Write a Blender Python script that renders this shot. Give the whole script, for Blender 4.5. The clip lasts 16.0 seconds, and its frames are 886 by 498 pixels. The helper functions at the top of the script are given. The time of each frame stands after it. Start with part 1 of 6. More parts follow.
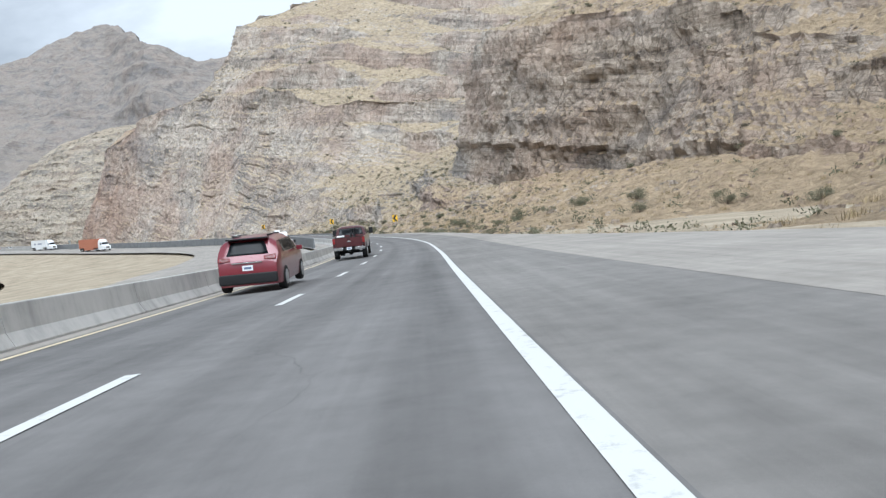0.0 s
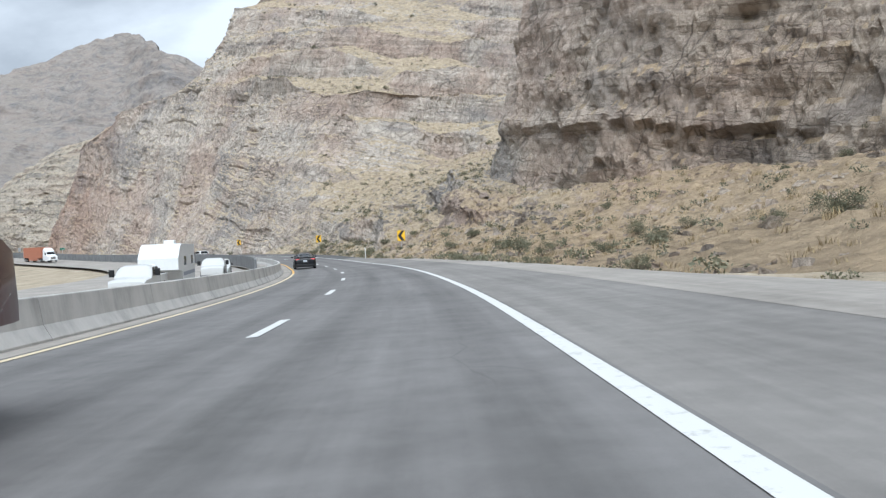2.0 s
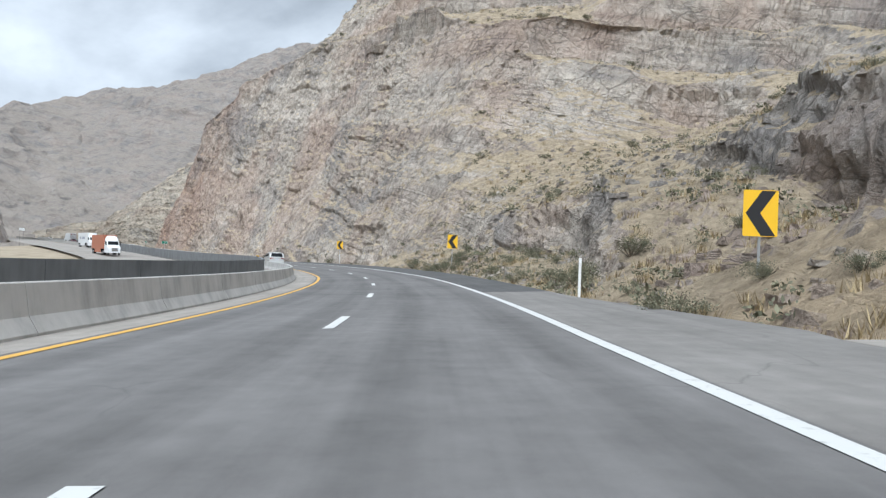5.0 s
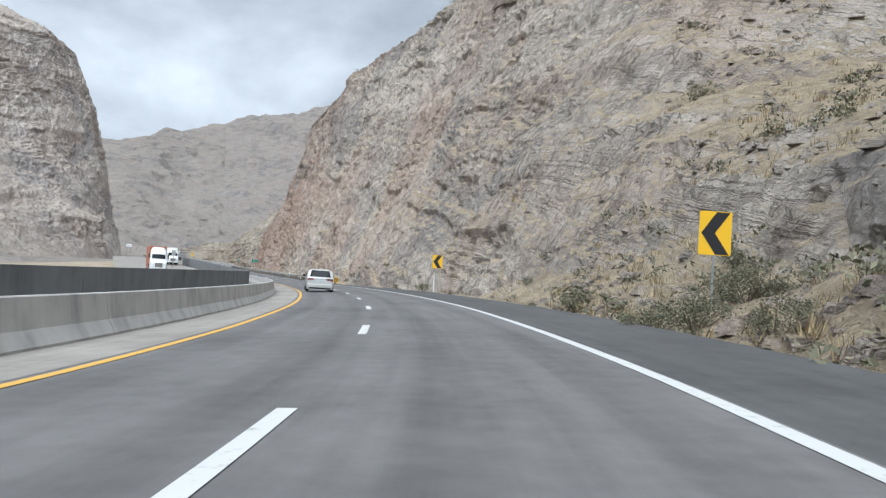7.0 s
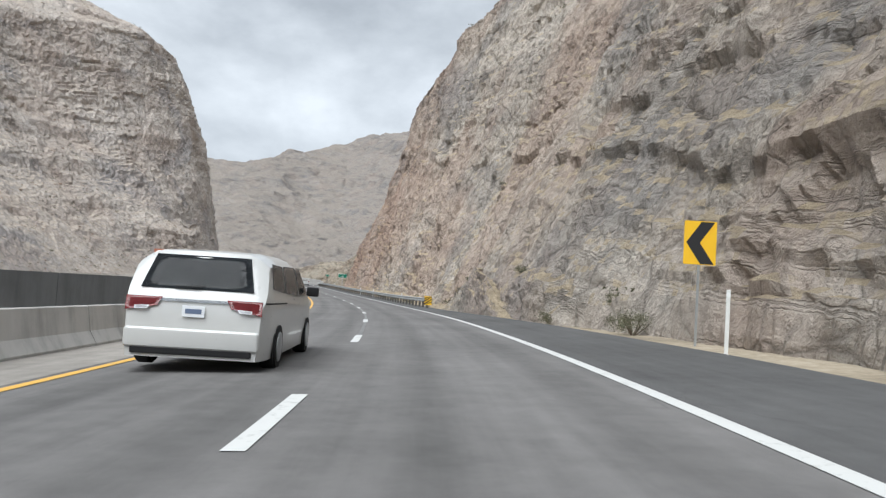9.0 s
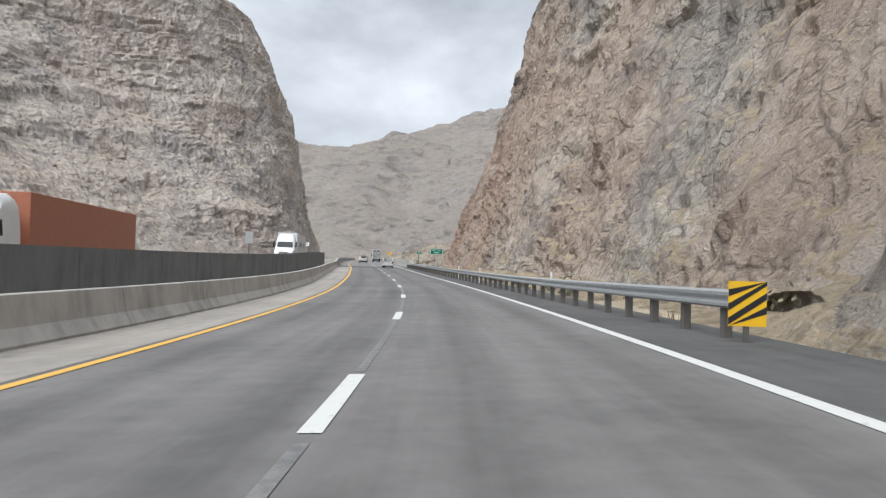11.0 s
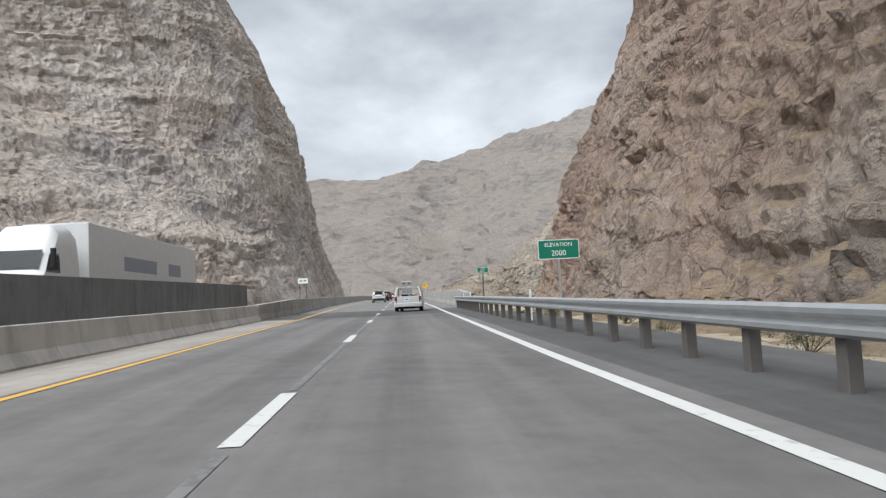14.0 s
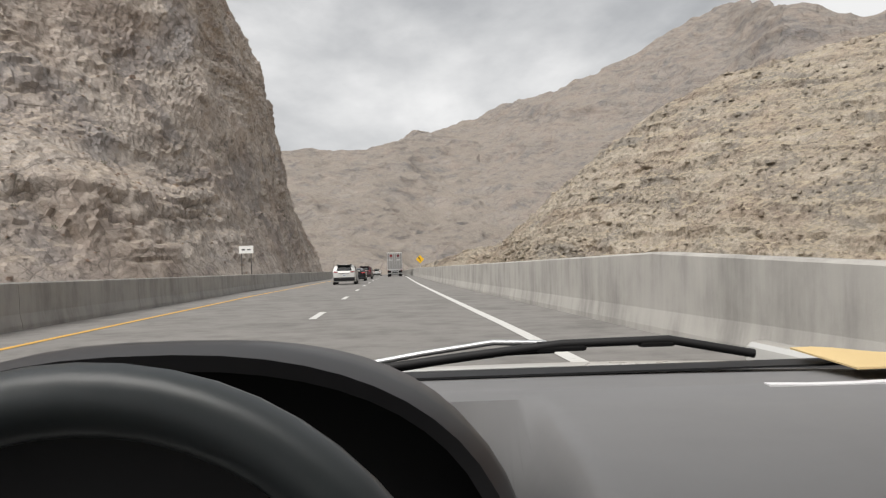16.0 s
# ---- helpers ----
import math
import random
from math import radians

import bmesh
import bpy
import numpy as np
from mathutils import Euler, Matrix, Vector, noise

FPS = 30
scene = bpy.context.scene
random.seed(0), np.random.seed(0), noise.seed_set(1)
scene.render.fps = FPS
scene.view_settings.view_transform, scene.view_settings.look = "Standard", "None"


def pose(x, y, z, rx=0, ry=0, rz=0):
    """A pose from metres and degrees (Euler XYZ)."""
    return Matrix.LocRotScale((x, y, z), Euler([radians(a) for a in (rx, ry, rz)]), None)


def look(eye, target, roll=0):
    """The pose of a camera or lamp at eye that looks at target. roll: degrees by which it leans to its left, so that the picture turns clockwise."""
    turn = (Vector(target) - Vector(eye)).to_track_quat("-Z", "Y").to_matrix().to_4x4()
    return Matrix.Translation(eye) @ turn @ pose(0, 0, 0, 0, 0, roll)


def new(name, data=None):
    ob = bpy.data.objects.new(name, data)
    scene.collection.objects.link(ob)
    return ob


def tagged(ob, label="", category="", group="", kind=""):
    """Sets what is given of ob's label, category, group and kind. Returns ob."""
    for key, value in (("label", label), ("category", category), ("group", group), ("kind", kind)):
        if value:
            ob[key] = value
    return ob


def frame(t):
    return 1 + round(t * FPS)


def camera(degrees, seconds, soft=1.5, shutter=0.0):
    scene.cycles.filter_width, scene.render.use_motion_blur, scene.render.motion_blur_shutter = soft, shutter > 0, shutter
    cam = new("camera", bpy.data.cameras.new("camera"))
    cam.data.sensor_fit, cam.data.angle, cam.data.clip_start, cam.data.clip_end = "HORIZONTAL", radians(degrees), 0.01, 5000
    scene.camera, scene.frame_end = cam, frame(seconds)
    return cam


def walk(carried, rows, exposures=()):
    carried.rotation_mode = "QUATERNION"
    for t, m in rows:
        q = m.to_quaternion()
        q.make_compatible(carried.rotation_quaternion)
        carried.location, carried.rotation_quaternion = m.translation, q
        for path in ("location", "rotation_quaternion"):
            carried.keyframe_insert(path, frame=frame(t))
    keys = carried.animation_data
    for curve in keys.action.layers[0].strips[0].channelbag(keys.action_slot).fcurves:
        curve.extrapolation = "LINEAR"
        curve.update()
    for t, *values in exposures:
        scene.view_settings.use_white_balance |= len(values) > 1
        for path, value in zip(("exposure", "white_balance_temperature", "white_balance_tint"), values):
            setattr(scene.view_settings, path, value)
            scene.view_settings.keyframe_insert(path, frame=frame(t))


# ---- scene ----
cam = camera(60.16, 16.0, soft=1.3)
# seconds, eye x y z, yaw, pitch, roll
ROWS = [
    (0.0, 9.50, 7.87, 2.34, 5.21, -3.49, -5.23),
    (0.5, 8.03, 19.93, 1.84, 5.41, -3.29, -5.80),
    (1.0, 6.50, 31.96, 1.33, 4.58, -2.76, -4.57),
    (1.5, 4.91, 43.95, 0.84, 4.89, -1.88, -3.24),
    (2.0, 3.32, 55.83, 0.44, 6.14, -1.25, -2.26),
    (2.5, 1.46, 67.55, 0.10, 7.50, -0.67, -1.29),
    (3.0, -0.54, 79.14, -0.19, 8.85, -0.03, -0.08),
    (3.5, -2.95, 90.53, -0.43, 10.45, 1.19, 0.92),
    (4.0, -5.80, 101.68, -0.66, 13.32, 1.03, 1.16),
    (4.5, -9.16, 112.65, -0.93, 15.72, 0.56, 1.54),
    (4.7, -10.67, 116.97, -1.04, 16.58, 0.47, 1.75),
    (6.8, -27.60, 161.89, -1.59, 26.97, 2.01, 3.70),
    (7.0, -29.74, 166.03, -1.62, 27.90, 2.24, 3.71),
    (7.5, -35.51, 176.36, -1.73, 30.13, 2.78, 3.77),
    (8.0, -41.74, 186.55, -1.76, 32.28, 3.20, 3.77),
    (8.5, -48.50, 196.60, -1.81, 34.65, 3.28, 3.70),
    (9.0, -55.76, 206.43, -1.87, 37.08, 3.13, 3.62),
    (9.5, -63.51, 215.95, -2.01, 39.26, 2.86, 3.32),
    (10.0, -71.61, 225.16, -2.11, 41.37, 2.44, 2.77),
    (10.2, -74.93, 228.76, -2.14, 42.16, 2.19, 2.56),
    (12.3, -111.11, 265.15, -2.45, 48.70, 1.45, -0.06),
    (12.5, -114.76, 268.38, -2.42, 48.92, 1.67, -0.32),
    (13.0, -124.01, 276.27, -2.29, 49.13, 2.42, -1.20),
    (13.5, -133.44, 283.89, -2.16, 48.74, 3.30, -1.86),
    (14.0, -142.79, 291.44, -2.01, 48.06, 3.92, -2.65),
    (14.5, -152.07, 298.97, -1.84, 47.50, 4.17, -2.87),
    (15.0, -161.40, 306.67, -1.68, 47.25, 3.77, -2.98),
    (15.5, -170.95, 314.36, -1.58, 47.27, 3.01, -2.60),
    (16.0, -180.47, 322.19, -1.43, 47.32, 2.13, -2.02),
]
walk(cam, [(t, pose(x, y, z, 90 + pitch, 0, yaw) @ pose(0, 0, 0, 0, 0, roll)) for t, x, y, z, yaw, pitch, roll in ROWS],
     [(0.0, 0.42, 5600, 6), (4.5, 0.40, 5650, 6), (7.0, 0.33, 5650, 6), (8.0, 0.33, 5700, 6), (10.0, 0.33, 6100, 8), (12.5, 0.30, 5750, 8), (14.0, 0.30, 6000, 8), (16.0, 0.22, 6600, 10)])

# ---- light and sky ----
SUN_ELEV, SUN_AZ = radians(56), radians(176)
world = bpy.data.worlds.new("sky")
scene.world = world
world.use_nodes = True
wt = world.node_tree
wt.nodes.clear()


def wnode(kind, **inputs):
    n = wt.nodes.new(kind)
    for k, v in inputs.items():
        n.inputs[k].default_value = v
    return n


w_out = wnode("ShaderNodeOutputWorld")
w_bg = wnode("ShaderNodeBackground", Strength=1.0)
w_sky = wt.nodes.new("ShaderNodeTexSky")
w_sky.sky_type, w_sky.sun_disc, w_sky.sun_elevation, w_sky.sun_rotation = "NISHITA", False, SUN_ELEV, SUN_AZ
w_dim = wnode("ShaderNodeVectorMath")
w_dim.operation = "SCALE"
w_dim.inputs["Scale"].default_value = 0.07
w_tc = wnode("ShaderNodeTexCoord")
w_map = wnode("ShaderNodeMapping")
w_map.inputs["Scale"].default_value = (1.0, 1.0, 2.0)
w_n1 = wnode("ShaderNodeTexNoise", Scale=1.9, Detail=6.0, Roughness=0.5, Distortion=0.5)
w_n2 = wnode("ShaderNodeTexNoise", Scale=5.5, Detail=6.0, Roughness=0.6)
w_mix = wnode("ShaderNodeMath")
w_mix.operation = "MULTIPLY_ADD"
w_mix.inputs[1].default_value = 0.32
w_ramp = wt.nodes.new("ShaderNodeValToRGB")
w_ramp.color_ramp.elements[0].position, w_ramp.color_ramp.elements[0].color = 0.45, (0.26, 0.27, 0.285, 1)
w_ramp.color_ramp.elements[1].position, w_ramp.color_ramp.elements[1].color = 0.86, (0.78, 0.785, 0.79, 1)
e = w_ramp.color_ramp.elements.new(0.62)
e.color = (0.43, 0.442, 0.458, 1)
w_fin = wnode("ShaderNodeMixRGB")
w_fin.inputs["Fac"].default_value = 0.95
wt.links.new(w_tc.outputs["Generated"], w_map.inputs["Vector"])
wt.links.new(w_map.outputs[0], w_n1.inputs["Vector"])
wt.links.new(w_map.outputs[0], w_n2.inputs["Vector"])
wt.links.new(w_n2.outputs["Fac"], w_mix.inputs[0])
wt.links.new(w_n1.outputs["Fac"], w_mix.inputs[2])
wt.links.new(w_mix.outputs[0], w_ramp.inputs["Fac"])
wt.links.new(w_sky.outputs[0], w_dim.inputs[0])
wt.links.new(w_dim.outputs["Vector"], w_fin.inputs["Color1"])
wt.links.new(w_ramp.outputs["Color"], w_fin.inputs["Color2"])
wt.links.new(w_fin.outputs["Color"], w_bg.inputs["Color"])
wt.links.new(w_bg.outputs[0], w_out.inputs["Surface"])

sun = new("sun", bpy.data.lights.new("sun", "SUN"))
sun.data.energy, sun.data.angle, sun.data.color = 3.7, radians(55), (1.0, 0.97, 0.93)
sun.matrix_world = look((0, 0, 0), (-math.sin(SUN_AZ) * math.cos(SUN_ELEV), -math.cos(SUN_AZ) * math.cos(SUN_ELEV), -math.sin(SUN_ELEV)))


# ---- materials ----
class Nodes:
    """A small builder of node materials."""

    def __init__(self, name, rough=0.8, metal=0.0, spec=0.3):
        self.mat = bpy.data.materials.new(name)
        self.mat.use_nodes = True
        self.t = self.mat.node_tree
        self.bsdf = self.t.nodes["Principled BSDF"]
        self.bsdf.inputs["Roughness"].default_value = rough
        self.bsdf.inputs["Metallic"].default_value = metal
        self.bsdf.inputs["Specular IOR Level"].default_value = spec

    def node(self, kind, **kw):
        n = self.t.nodes.new(kind)
        for k, v in kw.items():
            n.inputs[k].default_value = v
        return n

    def link(self, a, b):
        self.t.links.new(a, b)

    def coord(self, scale=(1, 1, 1), rot=(0, 0, 0)):
        tc, mp = self.node("ShaderNodeTexCoord"), self.node("ShaderNodeMapping")
        mp.inputs["Scale"].default_value, mp.inputs["Rotation"].default_value = scale, rot
        self.link(tc.outputs["Object"], mp.inputs["Vector"])
        return mp.outputs[0]

    def noise(self, vec, scale, detail=5.0, rough=0.6, distort=0.0):
        n = self.node("ShaderNodeTexNoise", Scale=scale, Detail=detail, Roughness=rough, Distortion=distort)
        self.link(vec, n.inputs["Vector"])
        return n.outputs["Fac"]

    def ramp(self, fac, stops):
        r = self.t.nodes.new("ShaderNodeValToRGB")
        els = r.color_ramp.elements
        while len(els) < len(stops):
            els.new(0.5)
        for el, (p, c) in zip(els, stops):
            el.position, el.color = p, (*c, 1) if len(c) == 3 else c
        self.link(fac, r.inputs["Fac"])
        return r.outputs["Color"]

    def mix(self, fac, a, b, mode="MIX"):
        m = self.t.nodes.new("ShaderNodeMixRGB")
        m.blend_type = mode
        for key, v in (("Fac", fac), ("Color1", a), ("Color2", b)):
            if isinstance(v, (int, float)):
                m.inputs[key].default_value = v
            elif isinstance(v, tuple):
                m.inputs[key].default_value = (*v, 1)
            else:
                self.link(v, m.inputs[key])
        return m.outputs["Color"]

    def math(self, op, a, b=0.0):
        m = self.t.nodes.new("ShaderNodeMath")
        m.operation = op
        for i, v in enumerate((a, b)):
            if isinstance(v, (int, float)):
                m.inputs[i].default_value = v
            else:
                self.link(v, m.inputs[i])
        return m.outputs[0]

    def bump(self, height, strength=0.5, dist=0.1):
        b = self.node("ShaderNodeBump", Strength=strength, Distance=dist)
        self.link(height, b.inputs["Height"])
        self.link(b.outputs[0], self.bsdf.inputs["Normal"])
        return b

    def base(self, c):
        if isinstance(c, tuple):
            self.bsdf.inputs["Base Color"].default_value = (*c, 1)
        else:
            self.link(c, self.bsdf.inputs["Base Color"])
        return self.mat


def paint(name, color, rough=0.35, metal=0.0, spec=0.5, dirt=0.12, coat=0.0):
    """A painted or moulded surface with faint grime."""
    n = Nodes(name, rough, metal, spec)
    v = n.coord()
    g = n.noise(v, 3.0, 6)
    dark = tuple(c * (1 - dirt * 2.2) + 0.01 for c in color)
    col = n.mix(n.math("MULTIPLY", g, 1.0), dark, tuple(min(1, c * (1 + dirt)) for c in color))
    r = n.math("MULTIPLY_ADD", n.noise(v, 9.0, 4), 0.16)
    n.t.nodes[-1].inputs[2].default_value = max(0.02, rough - 0.08)
    n.link(r, n.bsdf.inputs["Roughness"])
    n.bsdf.inputs["Coat Weight"].default_value = coat
    return n.base(col)


def rock(name, dark, mid, light, soil, soil_at=0.62, dip=(0.16, -0.06), beds=0.5, warm=(0.30, 0.19, 0.13), warm_amt=0.5, other=(), size=1.0, joint=(-0.62, 0.72, 0.3), massive=None, relief=1.05):
    """Bedded canyon rock: beds that run far, leaning joints, broken blocks, stains; dry soil lies where it is not steep."""
    n = Nodes(name, 0.9, 0, 0.15)
    v = n.coord()

    def warped(freq, amount, detail=4.0):
        nz = n.node("ShaderNodeTexNoise", Scale=freq, Detail=detail, Roughness=0.55)
        n.link(v, nz.inputs["Vector"])
        ma = n.node("ShaderNodeVectorMath")
        ma.operation = "MULTIPLY_ADD"
        n.link(nz.outputs["Color"], ma.inputs[0])
        ma.inputs[1].default_value = (amount, amount, amount)
        n.link(v, ma.inputs[2])
        return ma.outputs[0]

    def along(vec, direction):
        d = n.node("ShaderNodeVectorMath")
        d.operation = "DOT_PRODUCT"
        n.link(vec, d.inputs[0])
        d.inputs[1].default_value = direction
        return d.outputs["Value"]

    def layers(w, scale, detail=3.0, rough=0.6):
        nz = n.node("ShaderNodeTexNoise", Scale=scale, Detail=detail, Roughness=rough)
        nz.noise_dimensions = "1D"
        n.link(w, nz.inputs["W"])
        return nz.outputs["Fac"]

    def lines(value, width, mask, lo, hi):
        thin = n.ramp(n.math("ABSOLUTE", n.math("SUBTRACT", value, 0.5)), [(0.0, (1, 1, 1)), (width, (0, 0, 0))])
        return n.math("MULTIPLY", thin, n.ramp(mask, [(lo, (0, 0, 0)), (hi, (1, 1, 1))]))

    soft, rough_v = warped(0.022, 7.0, 1.0), warped(0.35, 1.0, 3.0)
    b = along(soft, (dip[0], dip[1], 1.0))
    bw = n.math("ADD", b, n.math("MULTIPLY", n.noise(v, 0.9, 5, 0.65), 0.5))
    j = n.math("ADD", along(warped(0.03, 6.0, 1.0), joint), n.math("MULTIPLY", n.noise(v, 0.8, 5, 0.65), 0.5))
    band, seam = layers(bw, 0.16 / size, 3), layers(bw, beds / size, 5, 0.68)
    rift = layers(j, 0.42 / size, 4, 0.62)
    big = n.noise(v, 0.045, 5, 0.6, 0.4)
    grain = n.noise(v, 1.3, 9, 0.7)
    fine = n.noise(v, 7.0, 5, 0.7)
    mask_a, mask_b = n.noise(v, 0.10, 4, 0.6), n.noise(v, 0.16, 4, 0.6)

    # how bedded the rock is: 1 in layers, 0 massive
    layered = n.node("ShaderNodeValue").outputs[0]
    layered.default_value = 1.0
    if isinstance(massive, tuple):
        sx = n.node("ShaderNodeSeparateXYZ")
        n.link(v, sx.inputs[0])
        px = n.math("ADD", sx.outputs["X"], n.math("MULTIPLY", n.math("SUBTRACT", mask_a, 0.5), 50.0))
        layered = n.math("MAXIMUM", n.math("MINIMUM", n.math("DIVIDE", n.math("SUBTRACT", px, massive[1]), massive[0] - massive[1]), 1.0), 0.12)
    elif massive:
        layered.default_value = massive

    def cells(scale, stretch):
        """Broken blocks: a value for each, and how far it is to the block's edge."""
        mp = n.node("ShaderNodeMapping")
        mp.inputs["Scale"].default_value, mp.inputs["Rotation"].default_value = stretch, (dip[1], -dip[0], 0.4)
        n.link(rough_v, mp.inputs["Vector"])
        vo, rim = n.node("ShaderNodeTexVoronoi", Scale=scale), n.node("ShaderNodeTexVoronoi", Scale=scale)
        rim.feature = "DISTANCE_TO_EDGE"
        n.link(mp.outputs[0], vo.inputs["Vector"])
        n.link(mp.outputs[0], rim.inputs["Vector"])
        sp = n.node("ShaderNodeSeparateColor")
        n.link(vo.outputs["Color"], sp.inputs[0])
        return sp.outputs[0], rim.outputs["Distance"]

    (slab, slab_rim), (chunk, chunk_rim) = cells(0.2 / size, (1.0, 1.0, 1.3)), cells(0.7 / size, (1.0, 1.0, 1.5))
    patchy = n.noise(v, 0.22, 7, 0.65, 0.5)
    seam_t = n.math("ADD", patchy, n.math("MULTIPLY", layered, n.math("SUBTRACT", seam, patchy)))
    tone = n.math("ADD", n.math("MULTIPLY", band, 0.34), n.math("MULTIPLY", seam_t, 0.2))
    tone = n.math("ADD", tone, n.math("MULTIPLY", grain, 0.32))
    tone = n.math("ADD", tone, n.math("ADD", n.math("MULTIPLY", slab, 0.05), n.math("MULTIPLY", chunk, 0.07)))
    col = n.ramp(tone, [(0.36, dark), (0.46, mid), (0.60, light)])
    # broad fields of paler, greyer and rustier rock
    zone = n.noise(n.coord((0.03, 0.03, 0.05), (0.5, 0.35, 0)), 1.0, 6, 0.6, 1.2)
    dust = tuple(min(1, c * k) for c, k in zip(light, (1.02, 1.03, 1.06)))
    slate = tuple(c * k for c, k in zip(mid, (0.66, 0.71, 0.80)))
    col = n.mix(n.ramp(zone, [(0.36, (0.8, 0.8, 0.8)), (0.47, (0, 0, 0))]), col, n.mix(0.55, col, dust))
    col = n.mix(n.ramp(zone, [(0.52, (0, 0, 0)), (0.62, (0.9, 0.9, 0.9))]), col, n.mix(0.7, col, slate))
    col = n.mix(n.ramp(big, [(0.45, (0, 0, 0)), (0.62, (warm_amt, warm_amt, warm_amt))]), col, n.mix(0.55, col, warm))
    streak = n.noise(n.coord((0.5, 0.5, 0.06)), 0.9, 6, 0.6)
    col = n.mix(n.ramp(streak, [(0.52, (0, 0, 0)), (0.74, (0.5, 0.5, 0.5))]), col, n.mix(0.6, col, tuple(c * 0.45 for c in dark)))
    # open seams along the beds, leaning joints, and small cracks
    open_bed = lines(seam, 0.022, mask_a, 0.46, 0.60)
    open_joint = lines(rift, 0.016, mask_b, 0.45, 0.58)
    rib = n.noise(n.coord((1.0, 1.0, 0.7), (0.12, 0.08, 0)), 0.62, 9, 0.66, 0.2)
    crack = lines(rib, 0.02, n.noise(v, 0.4, 5, 0.65), 0.44, 0.6)
    gap = n.math("MAXIMUM", n.math("MULTIPLY", layered, n.math("MAXIMUM", n.math("MULTIPLY", open_bed, 0.55), n.math("MULTIPLY", open_joint, 0.55))), n.math("MULTIPLY", crack, 0.5))
    split = n.math("MAXIMUM", n.math("MULTIPLY", n.ramp(slab_rim, [(0.0, (1, 1, 1)), (0.035, (0, 0, 0))]), n.ramp(mask_b, [(0.40, (0.15, 0.15, 0.15)), (0.55, (0.9, 0.9, 0.9))])),
                   n.math("MULTIPLY", n.ramp(chunk_rim, [(0.0, (1, 1, 1)), (0.07, (0, 0, 0))]), n.ramp(n.noise(v, 0.25, 5, 0.65), [(0.45, (0, 0, 0)), (0.60, (0.8, 0.8, 0.8))])))
    gap = n.math("MAXIMUM", gap, n.math("MULTIPLY", split, 0.55))
    col = n.mix(gap, col, tuple(c * 0.5 for c in dark))
    geo = n.node("ShaderNodeNewGeometry")
    sep = n.node("ShaderNodeSeparateXYZ")
    n.link(geo.outputs["Normal"], sep.inputs[0])
    flat = n.math("ADD", sep.outputs["Z"], n.math("MULTIPLY", n.math("SUBTRACT", n.noise(v, 0.3, 8, 0.75), 0.5), 0.65))
    sf = n.ramp(flat, [(soil_at - 0.06, (0, 0, 0)), (soil_at + 0.12, (0.9, 0.9, 0.9))])
    soil_c = n.ramp(n.noise(v, 0.8, 8, 0.7), [(0.35, tuple(c * 0.62 for c in soil)), (0.52, soil), (0.7, tuple(min(1, c * 1.25) for c in soil))])
    col = n.mix(sf, col, soil_c)
    for (axis, start, end, tint, amount) in other:
        # another kind of rock from a wandering contact onwards
        sp = n.node("ShaderNodeSeparateXYZ")
        n.link(n.coord(), sp.inputs[0])
        pos = n.math("ADD", sp.outputs[axis], n.math("MULTIPLY", n.math("SUBTRACT", n.noise(v, 0.06, 5, 0.6), 0.5), 60.0))
        pos = n.math("DIVIDE", n.math("SUBTRACT", pos, start), end - start)
        col = n.mix(n.ramp(pos, [(0.0, (0, 0, 0)), (1.0, (amount, amount, amount))]), col, n.mix(1.0, col, tint, "MULTIPLY"))
    col = n.mix(n.math("MULTIPLY", fine, 0.4), col, n.mix(1.0, col, (0.5, 0.5, 0.5), "MULTIPLY"))
    h = n.math("ADD", n.math("MULTIPLY", rib, 0.5), n.math("ADD", n.math("MULTIPLY", grain, 0.7), n.math("MULTIPLY", fine, 0.2)))
    h = n.math("ADD", h, n.math("ADD", n.math("MULTIPLY", chunk, 0.5), n.math("MULTIPLY", slab, 0.55)))
    h = n.math("ADD", h, n.math("MULTIPLY", n.math("MULTIPLY", seam, layered), 0.4))
    h = n.math("ADD", h, n.math("MULTIPLY", n.math("SUBTRACT", 1.0, layered), n.math("MULTIPLY", n.noise(n.coord((1.0, 1.0, 0.7)), 0.5, 6, 0.6), 1.3)))
    h = n.math("SUBTRACT", h, n.math("MULTIPLY", gap, 0.3))
    n.bump(h, 1.0, relief)
    return n.base(col)


M_WALL = rock("canyon_rock", (0.18, 0.162, 0.148), (0.492, 0.432, 0.370), (0.715, 0.645, 0.56), (0.54, 0.44, 0.305), 0.64, (0.16, -0.06), 0.5, (0.50, 0.35, 0.27), 0.85,
              [("X", -130.0, -170.0, (0.79, 0.71, 0.68), 1.0), ("Y", 148.0, 128.0, (0.96, 0.90, 0.845), 1.0)], massive=(-60.0, -105.0))
M_LEFT = rock("cliff_rock", (0.21, 0.188, 0.172), (0.49, 0.435, 0.39), (0.70, 0.63, 0.565), (0.53, 0.455, 0.38), 0.72, (0.05, -0.1), 0.3, massive=0.3, relief=0.6)
M_HILL = rock("hillside_rock", (0.18, 0.155, 0.13), (0.38, 0.335, 0.275), (0.54, 0.48, 0.40), (0.45, 0.385, 0.285), 0.76, (0.1, 0.25), 0.4, massive=0.5, relief=0.8)
# distance haze is put into these colours, paler and greyer than the rock
M_FAR = rock("mountain_rock", (0.17, 0.15, 0.135), (0.26, 0.236, 0.218), (0.33, 0.30, 0.27), (0.295, 0.26, 0.225), 0.80, (0.2, 0.1), 0.3, (0.39, 0.30, 0.24), 0.5, size=5.0)


